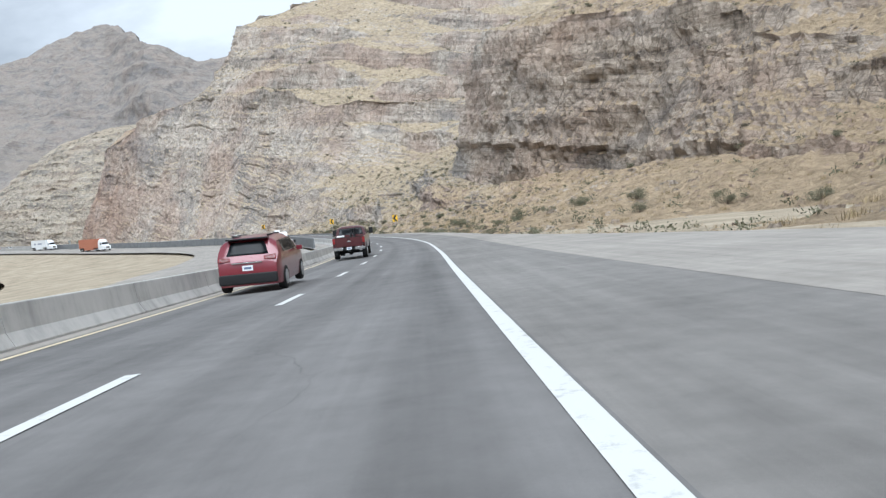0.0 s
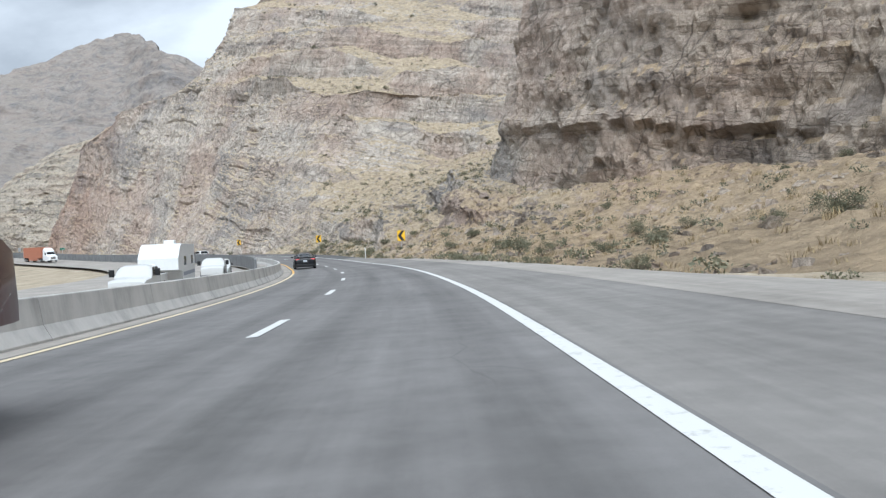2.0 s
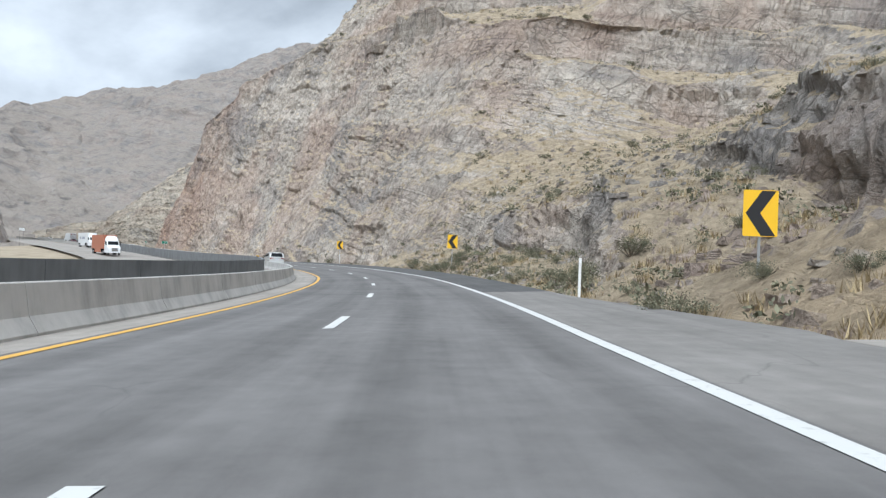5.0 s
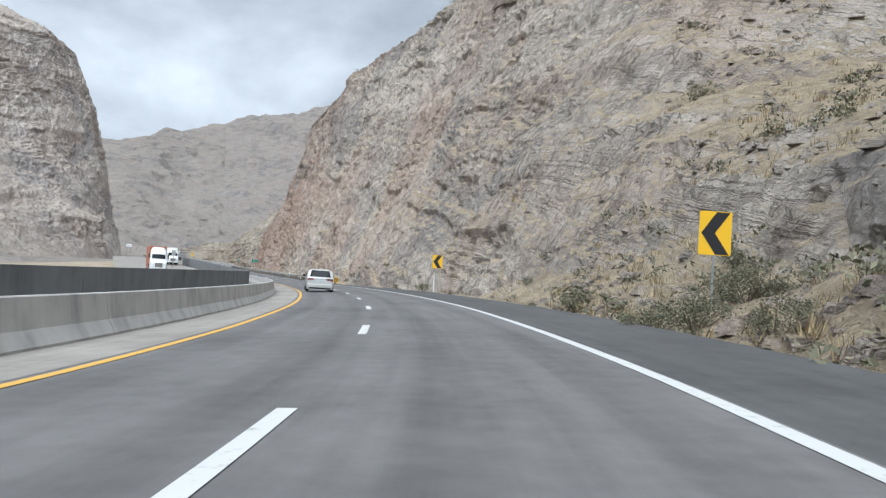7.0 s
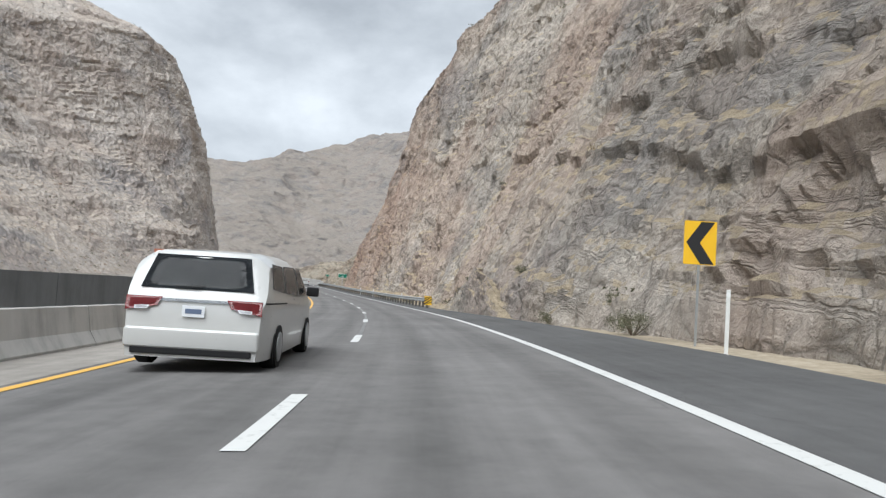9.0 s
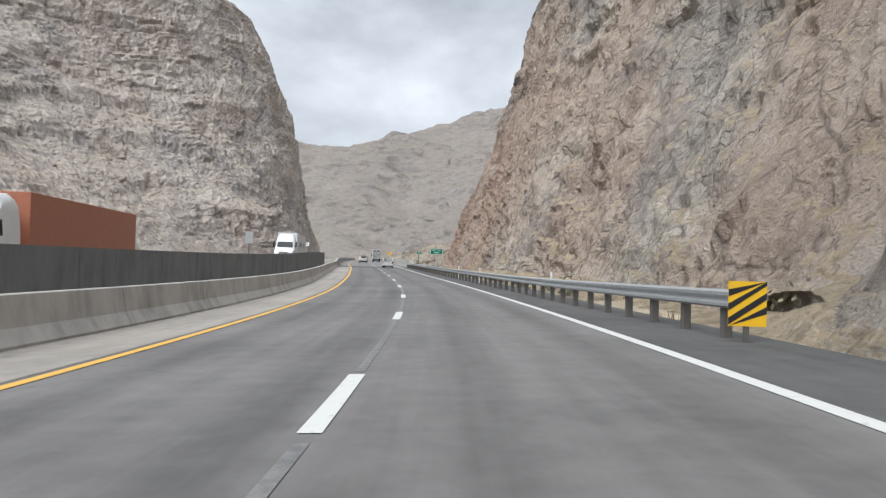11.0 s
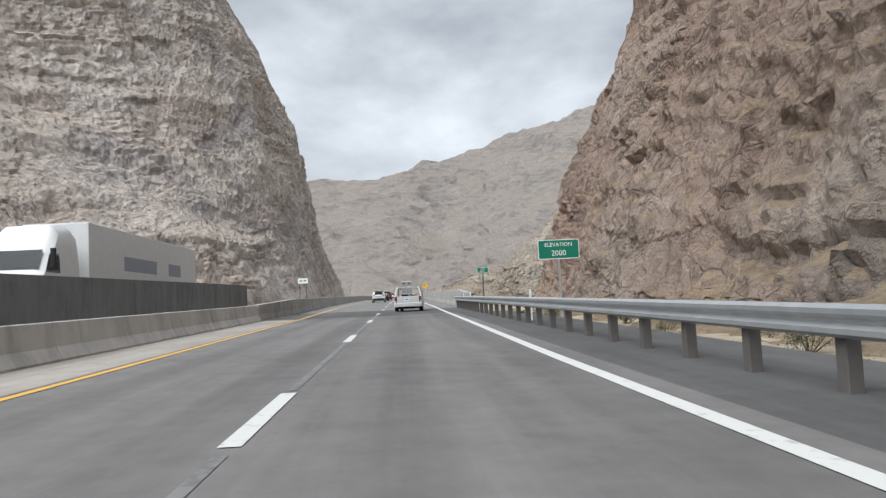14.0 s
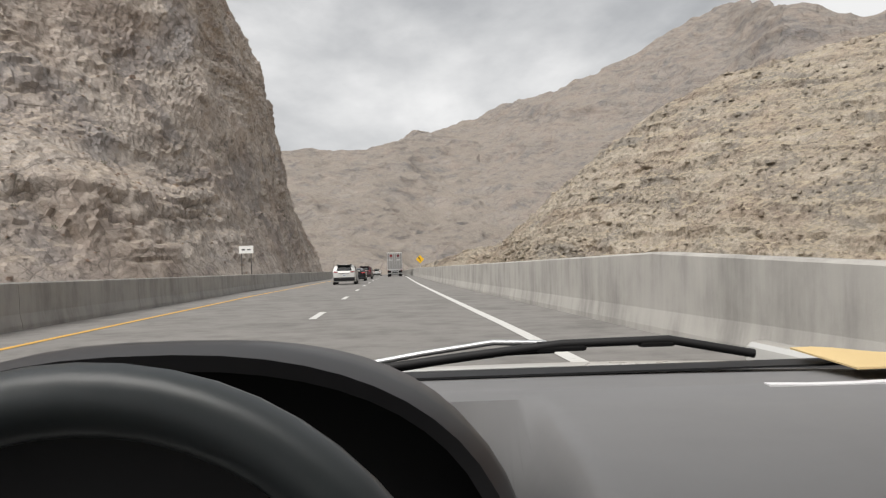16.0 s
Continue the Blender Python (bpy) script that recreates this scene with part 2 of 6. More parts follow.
def asphalt(name, base, spots=0.5, worn_lanes=0.0):
    n = Nodes(name, 0.85, 0, 0.3)
    v = n.coord()
    uvn = n.node("ShaderNodeUVMap")
    uvn.uv_map = "along"
    mp = n.node("ShaderNodeMapping")
    mp.inputs["Scale"].default_value = (1.0, 0.03, 1.0)
    n.link(uvn.outputs[0], mp.inputs["Vector"])
    agg = n.noise(v, 55.0, 4, 0.8)
    patch = n.noise(v, 0.22, 5, 0.6)
    mid = n.noise(v, 2.5, 5, 0.6)
    drag = n.noise(mp.outputs[0], 2.2, 6, 0.65)
    f = n.math("ADD", n.math("MULTIPLY", patch, 0.4), n.math("ADD", n.math("MULTIPLY", mid, 0.25), n.math("MULTIPLY", drag, 0.35)))
    col = n.ramp(f, [(0.36, tuple(c * 0.70 for c in base)), (0.64, tuple(c * 1.32 for c in base))])
    if worn_lanes:
        sep = n.node("ShaderNodeSeparateXYZ")
        n.link(uvn.outputs[0], sep.inputs[0])
        wave = n.math("SINE", n.math("MULTIPLY", n.math("ADD", sep.outputs["X"], 0.95), 3.4))
        col = n.mix(n.math("MULTIPLY", n.math("MAXIMUM", wave, 0.0), worn_lanes), col, n.mix(1.0, col, (0.62, 0.62, 0.62), "MULTIPLY"))
    mp2 = n.node("ShaderNodeMapping")
    mp2.inputs["Scale"].default_value = (0.9, 0.35, 1.0)
    n.link(uvn.outputs[0], mp2.inputs["Vector"])
    vor = n.node("ShaderNodeTexVoronoi", Scale=0.5)
    vor.feature = "DISTANCE_TO_EDGE"
    wob = n.node("ShaderNodeVectorMath")
    wob.operation = "MULTIPLY_ADD"
    nz = n.node("ShaderNodeTexNoise", Scale=1.2, Detail=4.0)
    n.link(mp2.outputs[0], nz.inputs["Vector"])
    n.link(nz.outputs["Color"], wob.inputs[0])
    wob.inputs[1].default_value = (0.7, 0.7, 0.7)
    n.link(mp2.outputs[0], wob.inputs[2])
    n.link(wob.outputs[0], vor.inputs["Vector"])
    crack = n.ramp(vor.outputs["Distance"], [(0.0, (1, 1, 1)), (0.007, (0, 0, 0))])
    crack = n.math("MULTIPLY", crack, n.ramp(patch, [(0.52, (0, 0, 0)), (0.64, (0.4, 0.4, 0.4))]))
    col = n.mix(crack, col, tuple(c * 0.45 for c in base))
    col = n.mix(n.math("MULTIPLY", agg, spots), col, n.mix(1.0, col, (0.55, 0.55, 0.55), "MULTIPLY"))
    n.bump(agg, 0.4, 0.01)
    return n.base(col)


def concrete(name, base):
    n = Nodes(name, 0.88, 0, 0.25)
    v = n.coord()
    drip = n.noise(n.coord((1.6, 1.6, 0.25)), 1.2, 6, 0.65)
    blotch = n.noise(v, 0.7, 6, 0.6)
    col = n.ramp(n.math("ADD", n.math("MULTIPLY", drip, 0.5), n.math("MULTIPLY", blotch, 0.5)), [(0.33, tuple(c * 0.62 for c in base)), (0.52, base), (0.72, tuple(min(1, c * 1.2) for c in base))])
    n.bump(n.noise(v, 30.0, 5, 0.7), 0.25, 0.01)
    return n.base(col)


M_ASPHALT = asphalt("asphalt", (0.165, 0.158, 0.153), 0.5, 0.5)
M_SHOULDER = asphalt("shoulder_asphalt", (0.095, 0.093, 0.092))
M_OLD = asphalt("old_asphalt", (0.31, 0.285, 0.255))
M_PALE = asphalt("dusty_asphalt", (0.205, 0.193, 0.18))
M_BRIDGE = concrete("deck_concrete", (0.19, 0.183, 0.174))
M_CONC = concrete("barrier_concrete", (0.46, 0.445, 0.42))
M_PARA = concrete("parapet_concrete", (0.37, 0.36, 0.34))
# dark grey lifted somewhat, with windscreen haze put into the colour
M_DARKWALL = concrete("dark_screen", (0.18, 0.186, 0.19))


def soil_mat():
    n = Nodes("desert_soil", 0.95, 0, 0.1)
    v = n.coord()
    col = n.ramp(n.math("ADD", n.math("MULTIPLY", n.noise(v, 0.25, 6, 0.6), 0.5), n.math("MULTIPLY", n.noise(v, 4.0, 8, 0.75), 0.5)), [(0.34, (0.18, 0.15, 0.11)), (0.5, (0.32, 0.27, 0.20)), (0.66, (0.45, 0.39, 0.30))])
    n.bump(n.noise(v, 7.0, 8, 0.75), 0.6, 0.06)
    return n.base(col)


M_SOIL = soil_mat()


def worn(name, color, under, amount):
    n = Nodes(name, 0.6, 0, 0.3)
    v = n.coord()
    f = n.ramp(n.noise(v, 6.0, 7, 0.7), [(amount - 0.1, (1, 1, 1)), (amount + 0.08, (0, 0, 0))])
    return n.base(n.mix(f, color, under))


M_WHITE = worn("white_line_paint", (0.55, 0.55, 0.53), (0.28, 0.28, 0.27), 0.36)
M_YELLOW = worn("yellow_line_paint", (0.62, 0.36, 0.07), (0.3, 0.24, 0.14), 0.36)
# yellow line under glare: the washed-out light is put into the cream colour
M_CREAM = worn("glare_line_paint", (0.56, 0.47, 0.32), (0.32, 0.29, 0.24), 0.36)
M_SCAR = worn("ground_off_line", (0.19, 0.185, 0.18), (0.12, 0.12, 0.12), 0.5)
M_GALV = paint("galvanized_steel", (0.55, 0.57, 0.58), 0.42, 0.75, 0.5, 0.12)
M_WOODPOST = paint("weathered_post", (0.135, 0.125, 0.115), 0.9, 0, 0.2, 0.2)
M_SIGN_Y = paint("sign_yellow", (0.85, 0.50, 0.015), 0.5, 0, 0.4, 0.04)
M_SIGN_K = paint("sign_black", (0.02, 0.02, 0.022), 0.5, 0, 0.4, 0.04)
M_SIGN_G = paint("sign_green", (0.005, 0.17, 0.105), 0.45, 0, 0.4, 0.04)
M_SIGN_W = paint("sign_white", (0.82, 0.83, 0.82), 0.45, 0, 0.4, 0.03)
M_PLAST_W = paint("white_plastic", (0.75, 0.75, 0.73), 0.5, 0, 0.4, 0.08)


# ---- the road's line ----
ROAD = [(12.74, -47.15, 3.46), (9.73, -22.33, 2.42), (6.83, 2.5, 1.37), (4.01, 27.33, 0.34), (1.14, 52.13, -0.58), (-2.44, 76.76, -1.27),
        (-7.73, 101.01, -1.81), (-15.06, 124.78, -2.29), (-23.87, 148.04, -2.63), (-34.39, 170.46, -2.82), (-47.13, 191.75, -2.93),
        (-61.92, 211.73, -3.1), (-78.18, 230.6, -3.3), (-95.47, 248.58, -3.49), (-113.68, 265.6, -3.49), (-132.78, 281.64, -3.26),
        (-152.29, 297.27, -2.94), (-171.82, 312.88, -2.64), (-191.37, 328.46, -2.37), (-230.43, 359.67, -1.75), (-269.29, 391.13, -1.1)]
BANK = [(-60, 0.03), (0, 0.03), (60, 0.035), (120, 0.035), (180, 0.05), (240, 0.05), (290, 0.02), (330, 0.0), (400, -0.005), (900, 0.0)]


def spline(points, per=12):
    p = np.array(points)
    p = np.vstack([2 * p[0] - p[1], p, 2 * p[-1] - p[-2]])
    out = []
    for k in range(1, len(p) - 2):
        u = np.linspace(0, 1, per, endpoint=False)[:, None]
        a, b, c, d = p[k - 1], p[k], p[k + 1], p[k + 2]
        out.append(0.5 * (2 * b + (c - a) * u + (2 * a - 5 * b + 4 * c - d) * u**2 + (3 * b - a - 3 * c + d) * u**3))
    return np.vstack(out + [p[-2:-1]])


_line = spline(ROAD)
_end = _line[-1] - _line[-13]
_end /= np.linalg.norm(_end[:2])
_line = np.vstack([_line, _line[-1] + _end * np.arange(5, 700, 5)[:, None] * (1, 1, 0.6)])
_arc = np.r_[0, np.cumsum(np.linalg.norm(np.diff(_line[:, :2], axis=0), axis=1))]
_arc -= np.interp(7.49, _line[:60, 1], _arc[:60])
_tan = np.gradient(_line[:, :2], axis=0)
_tan /= np.linalg.norm(_tan, axis=1)[:, None]
_right = np.stack([_tan[:, 1], -_tan[:, 0]], 1)
# the bend swings a little wider round the second chevron
_line[:, :2] += np.interp(_arc, [128, 158, 172, 186, 206, 236, 262, 300], [0, 0.6, 0.75, 0.5, 0.25, 0.15, 0.1, 0])[:, None] * _right
S_END = 383.0 + 640


def bank(s):
    return np.interp(s, *zip(*BANK))


def at(s, lat=0.0, z=0.0, banked=True):
    """World place at station s, lat metres to the right of the lane line and z above the road there."""
    s = np.asarray(s, float)
    x, y, h = (np.interp(s, _arc, _line[:, k]) for k in range(3))
    rx, ry = (np.interp(s, _arc, _right[:, k]) for k in range(2))
    lim = np.clip(lat, -9, 9) if banked else 0
    return np.stack([x + lat * rx, y + lat * ry, h + z + bank(s) * lim + 0 * rx], -1)


def heading(s):
    """Degrees about z that turn +y to the road's way at s."""
    a, b = at(s - 1, 0), at(s + 1, 0)
    return math.degrees(math.atan2(-(b - a)[0], (b - a)[1]))


def on_road(s, lat, turn=0.0, z=0.0):
    x, y, h = at(s, lat, z)
    return pose(x, y, h, 0, 0, heading(s) + turn)


# ---- mesh helpers ----
def mesh_object(name, verts, faces, mat, smooth=False, parent=None, label=""):
    me = bpy.data.meshes.new(name)
    me.from_pydata([tuple(v) for v in verts], [], [tuple(f) for f in faces])
    me.materials.append(mat)
    if smooth:
        me.polygons.foreach_set("use_smooth", [True] * len(me.polygons))
    me.update()
    ob = new(name, me)
    ob.parent = parent
    if label:
        ob["label"] = label
    return ob


def part(name, bm, material, parent, label="", smooth=False):
    """Links a bmesh as one mesh under a thing or a part."""
    me = bpy.data.meshes.new(name)
    bm.to_mesh(me)
    bm.free()
    me.materials.append(material)
    if smooth:
        me.polygons.foreach_set("use_smooth", [True] * len(me.polygons))
    ob = new(name, me)
    ob.parent = parent
    if label:
        ob["label"] = label
    return ob


def thing(name, label, category, group="", m=None):
    ob = new(name)
    ob.empty_display_size = 0.3
    if m is not None:
        ob.matrix_basis = m
    return tagged(ob, label, category, group)


def box(x0, x1, y0, y1, z0, z1, bevel=0.0, seg=2, bm=None):
    own = bm is None
    bm = bm or bmesh.new()
    made = bmesh.ops.create_cube(bm, size=1.0, matrix=Matrix.Translation(((x0 + x1) / 2, (y0 + y1) / 2, (z0 + z1) / 2)) @ Matrix.Diagonal((x1 - x0, y1 - y0, z1 - z0, 1)))
    if bevel > 0 and own:
        bmesh.ops.bevel(bm, geom=bm.edges[:], offset=bevel, segments=seg, affect="EDGES", profile=0.6)
    return bm


def cyl(r, h, m, seg=20, r2=None, bevel=0.0):
    bm = bmesh.new()
    bmesh.ops.create_cone(bm, cap_ends=True, segments=seg, radius1=r, radius2=r if r2 is None else r2, depth=h, matrix=m)
    if bevel > 0:
        bmesh.ops.bevel(bm, geom=[e for e in bm.edges if len(e.link_faces) == 2 and any(len(f.verts) > 4 for f in e.link_faces)], offset=bevel, segments=2, affect="EDGES")
    return bm


def strip(name, s0, s1, lats, zs, mat, step=3.0, smooth=False, parent=None, banked=True):
    """A sheet along the road; lats and zs are lists of numbers or functions of s, across it."""
    ss = np.linspace(s0, s1, max(2, int((s1 - s0) / step) + 1))
    cols = []
    for la, z in zip(lats, zs):
        a = np.array([la(s) if callable(la) else la for s in ss])
        b = np.array([z(s) if callable(z) else z for s in ss])
        cols.append(at(ss, a, b, banked))
    g = np.stack(cols, 1)
    n, k = g.shape[:2]
    faces = [(i * k + j, i * k + j + 1, (i + 1) * k + j + 1, (i + 1) * k + j) for i in range(n - 1) for j in range(k - 1)]
    ob = mesh_object(name, g.reshape(-1, 3), faces, mat, smooth, parent)
    lat_s = np.array([[(la(s) if callable(la) else la) for la in lats] for s in ss])
    uv = ob.data.uv_layers.new(name="along")
    loop_v = np.zeros(len(ob.data.loops), dtype=np.int32)
    ob.data.loops.foreach_get("vertex_index", loop_v)
    uv.data.foreach_set("uv", np.stack([lat_s.ravel()[loop_v], np.repeat(ss, k)[loop_v]], 1).astype(np.float32).ravel())
    return ob


def table(rows):
    return lambda s: float(np.interp(s, *zip(*rows)))


# ---- noise for the rock ----
def _hash(ix, iy, iz, seed):
    def u(v):
        return np.asarray(v).astype(np.int64).view(np.uint64)

    with np.errstate(over="ignore"):
        h = u(ix) * np.uint64(0x9E3779B97F4A7C15) + u(iy) * np.uint64(0xC2B2AE3D27D4EB4F) + u(iz) * np.uint64(0x165667B19E3779F9) + np.uint64((seed + 1) * 2654435761)
        h = (h ^ (h >> np.uint64(30))) * np.uint64(0xBF58476D1CE4E5B9)
        h = (h ^ (h >> np.uint64(27))) * np.uint64(0x94D049BB133111EB)
        h = h ^ (h >> np.uint64(31))
    return (h >> np.uint64(44)).astype(np.float64) / 1048575.0


def vnoise(p, seed=0):
    i = np.floor(p)
    f = p - i
    f = f * f * (3 - 2 * f)
    i = i.astype(np.int64)
    out = 0
    for dx in (0, 1):
        for dy in (0, 1):
            for dz in (0, 1):
                w = (f[:, 0] if dx else 1 - f[:, 0]) * (f[:, 1] if dy else 1 - f[:, 1]) * (f[:, 2] if dz else 1 - f[:, 2])
                out = out + w * _hash(i[:, 0] + dx, i[:, 1] + dy, i[:, 2] + dz, seed)
    return out * 2 - 1


def fbm(p, octaves=5, seed=0, gain=0.5, ridged=False):
    out, amp = 0, 1.0
    for k in range(octaves):
        v = vnoise(p * 2.03**k + 17.3 * k, seed + k)
        out = out + amp * ((1 - 2 * np.abs(v)) if ridged else v)
        amp *= gain
    return out


def facets(q, seed, tilt=0.7):
    """Broken blocks: every cell of q has its own height and its own tilted face."""
    base = np.floor(q - 0.5).astype(np.int64)
    best, val = np.full(len(q), 9.0), np.zeros(len(q))
    for dx in (0, 1):
        for dy in (0, 1):
            for dz in (0, 1):
                c = base + (dx, dy, dz)
                h = [_hash(c[:, 0], c[:, 1], c[:, 2], seed + k) for k in range(4)]
                d = q - (c + np.stack(h[:3], 1) * 0.8 + 0.1)
                r = (d * d).sum(1)
                near = r < best
                best = np.where(near, r, best)
                val = np.where(near, h[3] - 0.5 + tilt * ((h[0] - 0.5) * d[:, 2] + (h[1] - 0.5) * d[:, 0] + (h[2] - 0.5) * d[:, 1]) * 1.6, val)
    return val


TERRAIN = []


def ribbon(name, label, columns, nu, nv, mat, seed, rough=1.0, blocks=1.0, dip=(0.12, 0.05), thick=2.2, kind="structure", category="cliff", ease=1.0, weights=None, big=1.0, gains=None, gully=0.0, terrace=0.0, hard=0.9):
    """A rock face as a fine sheet through columns of places, each from foot to top, with beds, joints and broken blocks."""
    cols = [np.array(c, float) for c in columns]
    k = len(cols[0])
    # along v by true length of the mean column
    mean = np.mean([np.r_[0, np.cumsum(np.linalg.norm(np.diff(c, axis=0), axis=1))] for c in cols], 0)
    mean /= mean[-1]
    vv = np.linspace(0, 1, nv) ** ease
    dense = np.stack([np.stack([np.interp(vv, mean, c[:, a]) for a in range(3)], 1) for c in cols])
    seg = np.array([np.linalg.norm(b[k // 2] - a[k // 2]) + 0.3 * np.linalg.norm(b[0] - a[0]) for a, b in zip(cols, cols[1:])])
    us = np.r_[0, np.cumsum(seg * (np.array(weights) if weights else 1.0))]
    uu = np.linspace(0, us[-1], nu)
    g = np.stack([np.stack([np.interp(uu, us, dense[:, j, a]) for a in range(3)], 1) for j in range(nv)], 1)
    gain = np.interp(uu, us, gains if gains else np.ones(len(cols)))[:, None] * np.ones((1, nv))
    # soften the joins of the columns
    for _ in range(max(2, nu // 60)):
        g[1:-1] = 0.25 * g[:-2] + 0.5 * g[1:-1] + 0.25 * g[2:]

    def normals(q):
        m = np.cross(np.gradient(q, axis=0), np.gradient(q, axis=1))
        m /= np.linalg.norm(m, axis=2)[..., None] + 1e-9
        return -m if np.mean(m[..., 2]) < 0 else m

    nrm = normals(g)
    if terrace:
        # hard beds stand out as low cliffs above sloping benches
        q = g.reshape(-1, 3)
        nz = nrm[..., 2].ravel()
        w = np.clip((nz - 0.44) / 0.16, 0, 1) * np.clip((0.93 - nz) / 0.08, 0, 1)
        w = w * np.clip(0.55 + 1.0 * fbm(q / 22.0, 3, seed + 61), 0, 1)
        low = np.minimum(np.arange(nv) / (0.12 * nv), 1.0)[None, :] * np.ones((nu, 1))
        b = (q[:, 2] + dip[0] * q[:, 0] + dip[1] * q[:, 1] + 3.0 * fbm(q / 24.0, 3, seed + 63)) / terrace
        fr = b - np.floor(b)
        lo = 0.22 + 0.3 * vnoise(q / 13.0, seed + 65)
        st = np.clip((fr - 0.12 - np.maximum(lo, 0)) / 0.28, 0, 1)
        st = st * st * (3 - 2 * st)
        g[..., 2] += (w * low.ravel() * (st - fr) * terrace * hard).reshape(nu, nv)
        nrm = normals(g)
    steep = np.clip((0.90 - nrm[..., 2]) / 0.35, 0.0, 1.0).ravel()
    p, n = g.reshape(-1, 3), nrm.reshape(-1, 3)
    out = p.copy()
    gn = gain.ravel()
    swell = fbm(p / (30.0 * big), 3, seed) * 2.0 * big
    wav = fbm(p / 18.0, 3, seed + 5) * 1.6
    bed = p[:, 2] + dip[0] * p[:, 0] + dip[1] * p[:, 1] + wav
    warp = fbm(p / 5.0, 3, seed + 7)
    along = p[:, 0] * 0.8 + p[:, 1] * 0.6 + warp * 0.9
    across = p[:, 1] * 0.8 - p[:, 0] * 0.6 + warp * 0.5
    zero = np.zeros(len(p))
    # joints: tall planar blocks, standing at different depths
    slab = facets(np.stack([along / 6.5, across / 6.5, bed / 11.0], 1) / big, seed + 3, 0.3) * 0.65 * big
    block = facets(np.stack([along / 2.2, across / 2.2, bed / 3.0], 1), seed + 13, 0.5) * 0.42
    chip = facets(np.stack([along / 0.9, across / 0.9, bed / 0.9], 1), seed + 23, 0.7) * 0.24
    # beds: thin layers that stand proud or lie back, plainer in some stretches
    beds = 0.0
    for t_, a_, k in ((thick, 0.6, 1), (thick * 0.37, 0.34, 2)):
        lay = np.floor(bed / t_ + 0.25 * warp)
        fr = bed / t_ + 0.25 * warp - lay
        beds = beds + a_ * ((_hash(lay, zero, zero, seed + k) - 0.5) * 1.4 - np.exp(-(np.minimum(fr, 1 - fr) / 0.07) ** 2) * 0.7)
    beds = beds * np.clip(0.55 + 1.3 * fbm(p / 14.0, 2, seed + 9), 0.05, 1.3)
    rib = fbm(np.stack([along / 3.4, across / 3.4, p[:, 2] / 9.0], 1), 5, seed + 33, 0.58, True) * 0.6
    crag = fbm(np.stack([along / 7.5, across / 7.5, bed / 5.5], 1), 6, seed + 35, 0.6, True) * 0.55
    small = fbm(p / 1.5, 4, seed + 31, 0.62) * 0.22
    rubble = np.maximum(facets(p / 0.9, seed + 43, 0.9), 0.22) * 0.4 + np.maximum(facets(p / 1.9, seed + 47, 0.9), 0.36) * 0.35 + fbm(p / 4.0, 5, seed + 49, 0.55) * 0.4
    face = 1.25 * slab + 1.1 * block + 0.6 * chip + 1.1 * beds + 0.5 * rib + 0.6 * crag
    face = face - np.mean(face[steep > 0.5]) - 0.35
    disp = rough * (swell * 0.8 + small) + blocks * steep * face + blocks * (1 - steep) * rubble * np.where(gn < 0.75, 0.5, 1.0)
    if gully:
        disp = disp + fbm(p / 70.0, 4, seed + 51, 0.5, True) * gully
    disp = disp * gn
    edge = np.minimum(np.linspace(0, nv - 1, nv)[None, :] / (0.075 * nv), 1.0) * np.ones((nu, 1))
    out += n * (disp * edge.ravel())[:, None]
    faces = np.arange(nu * nv).reshape(nu, nv)
    quads = np.stack([faces[:-1, :-1], faces[1:, :-1], faces[1:, 1:], faces[:-1, 1:]], -1).reshape(-1, 4)
    ob = mesh_object(name, out, quads.tolist(), mat)
    TERRAIN.append((ob, out.reshape(nu, nv, 3)))
    return tagged(ob, label, category, kind=kind)


# ---- ground, road, markings ----
def far_ground(x, y):
    return -14.0 + 0.004 * np.hypot(x + 100, y - 250)


xs = np.r_[np.linspace(-4500, -900, 10), np.linspace(-850, 350, 40), np.linspace(450, 3000, 8)]
ys = np.r_[np.linspace(-2500, -300, 8), np.linspace(-250, 900, 40), np.linspace(1000, 5000, 10)]
gx, gy = np.meshgrid(xs, ys, indexing="ij")
gp = np.stack([gx.ravel(), gy.ravel(), far_ground(gx, gy).ravel()], 1)
nx, ny = len(xs), len(ys)
tagged(mesh_object("ground", gp, [(i * ny + j, (i + 1) * ny + j, (i + 1) * ny + j + 1, i * ny + j + 1) for i in range(nx - 1) for j in range(ny - 1)], M_SOIL), "dry tan desert ground of the canyon floor", "ground", kind="structure")

EDGE = 4.0
barrier_lat = table([(-60, -4.2), (115, -4.2), (180, -4.9), (250, -5.5), (310, -5.6), (360, -5.95), (384, -6.1), (400, -6.6), (430, -7.4), (1000, -7.4)])
edge_lat = table([(-60, 4.1), (30, 4.05), (140, 4.03), (176, 4.05), (270, 4.1), (305, 4.0), (345, 3.72), (372, 3.8), (395, 4.05), (1000, 4.1)])
yellow_lat = table([(-60, -3.3), (75, -3.2), (180, -2.95), (215, -3.2), (250, -3.3), (345, -3.5), (372, -3.75), (385, -4.2), (400, -4.5), (420, -4.9), (1000, -4.9)])
pave_r = table([(-60, 18), (0, 17), (27, 14.3), (68, 9.6), (90, 9.2), (120, 8.6), (142, 6.7), (180, 7.4), (226, 7.6), (250, 6.9), (270, 6.4), (285, 6.6), (300, 7.2), (386, 7.0)])
opp_z = table([(-60, -2.6), (50, -1.4), (80, -0.55), (120, -0.35), (200, -0.38), (300, 0.0), (360, 0.2), (800, 0.2)])
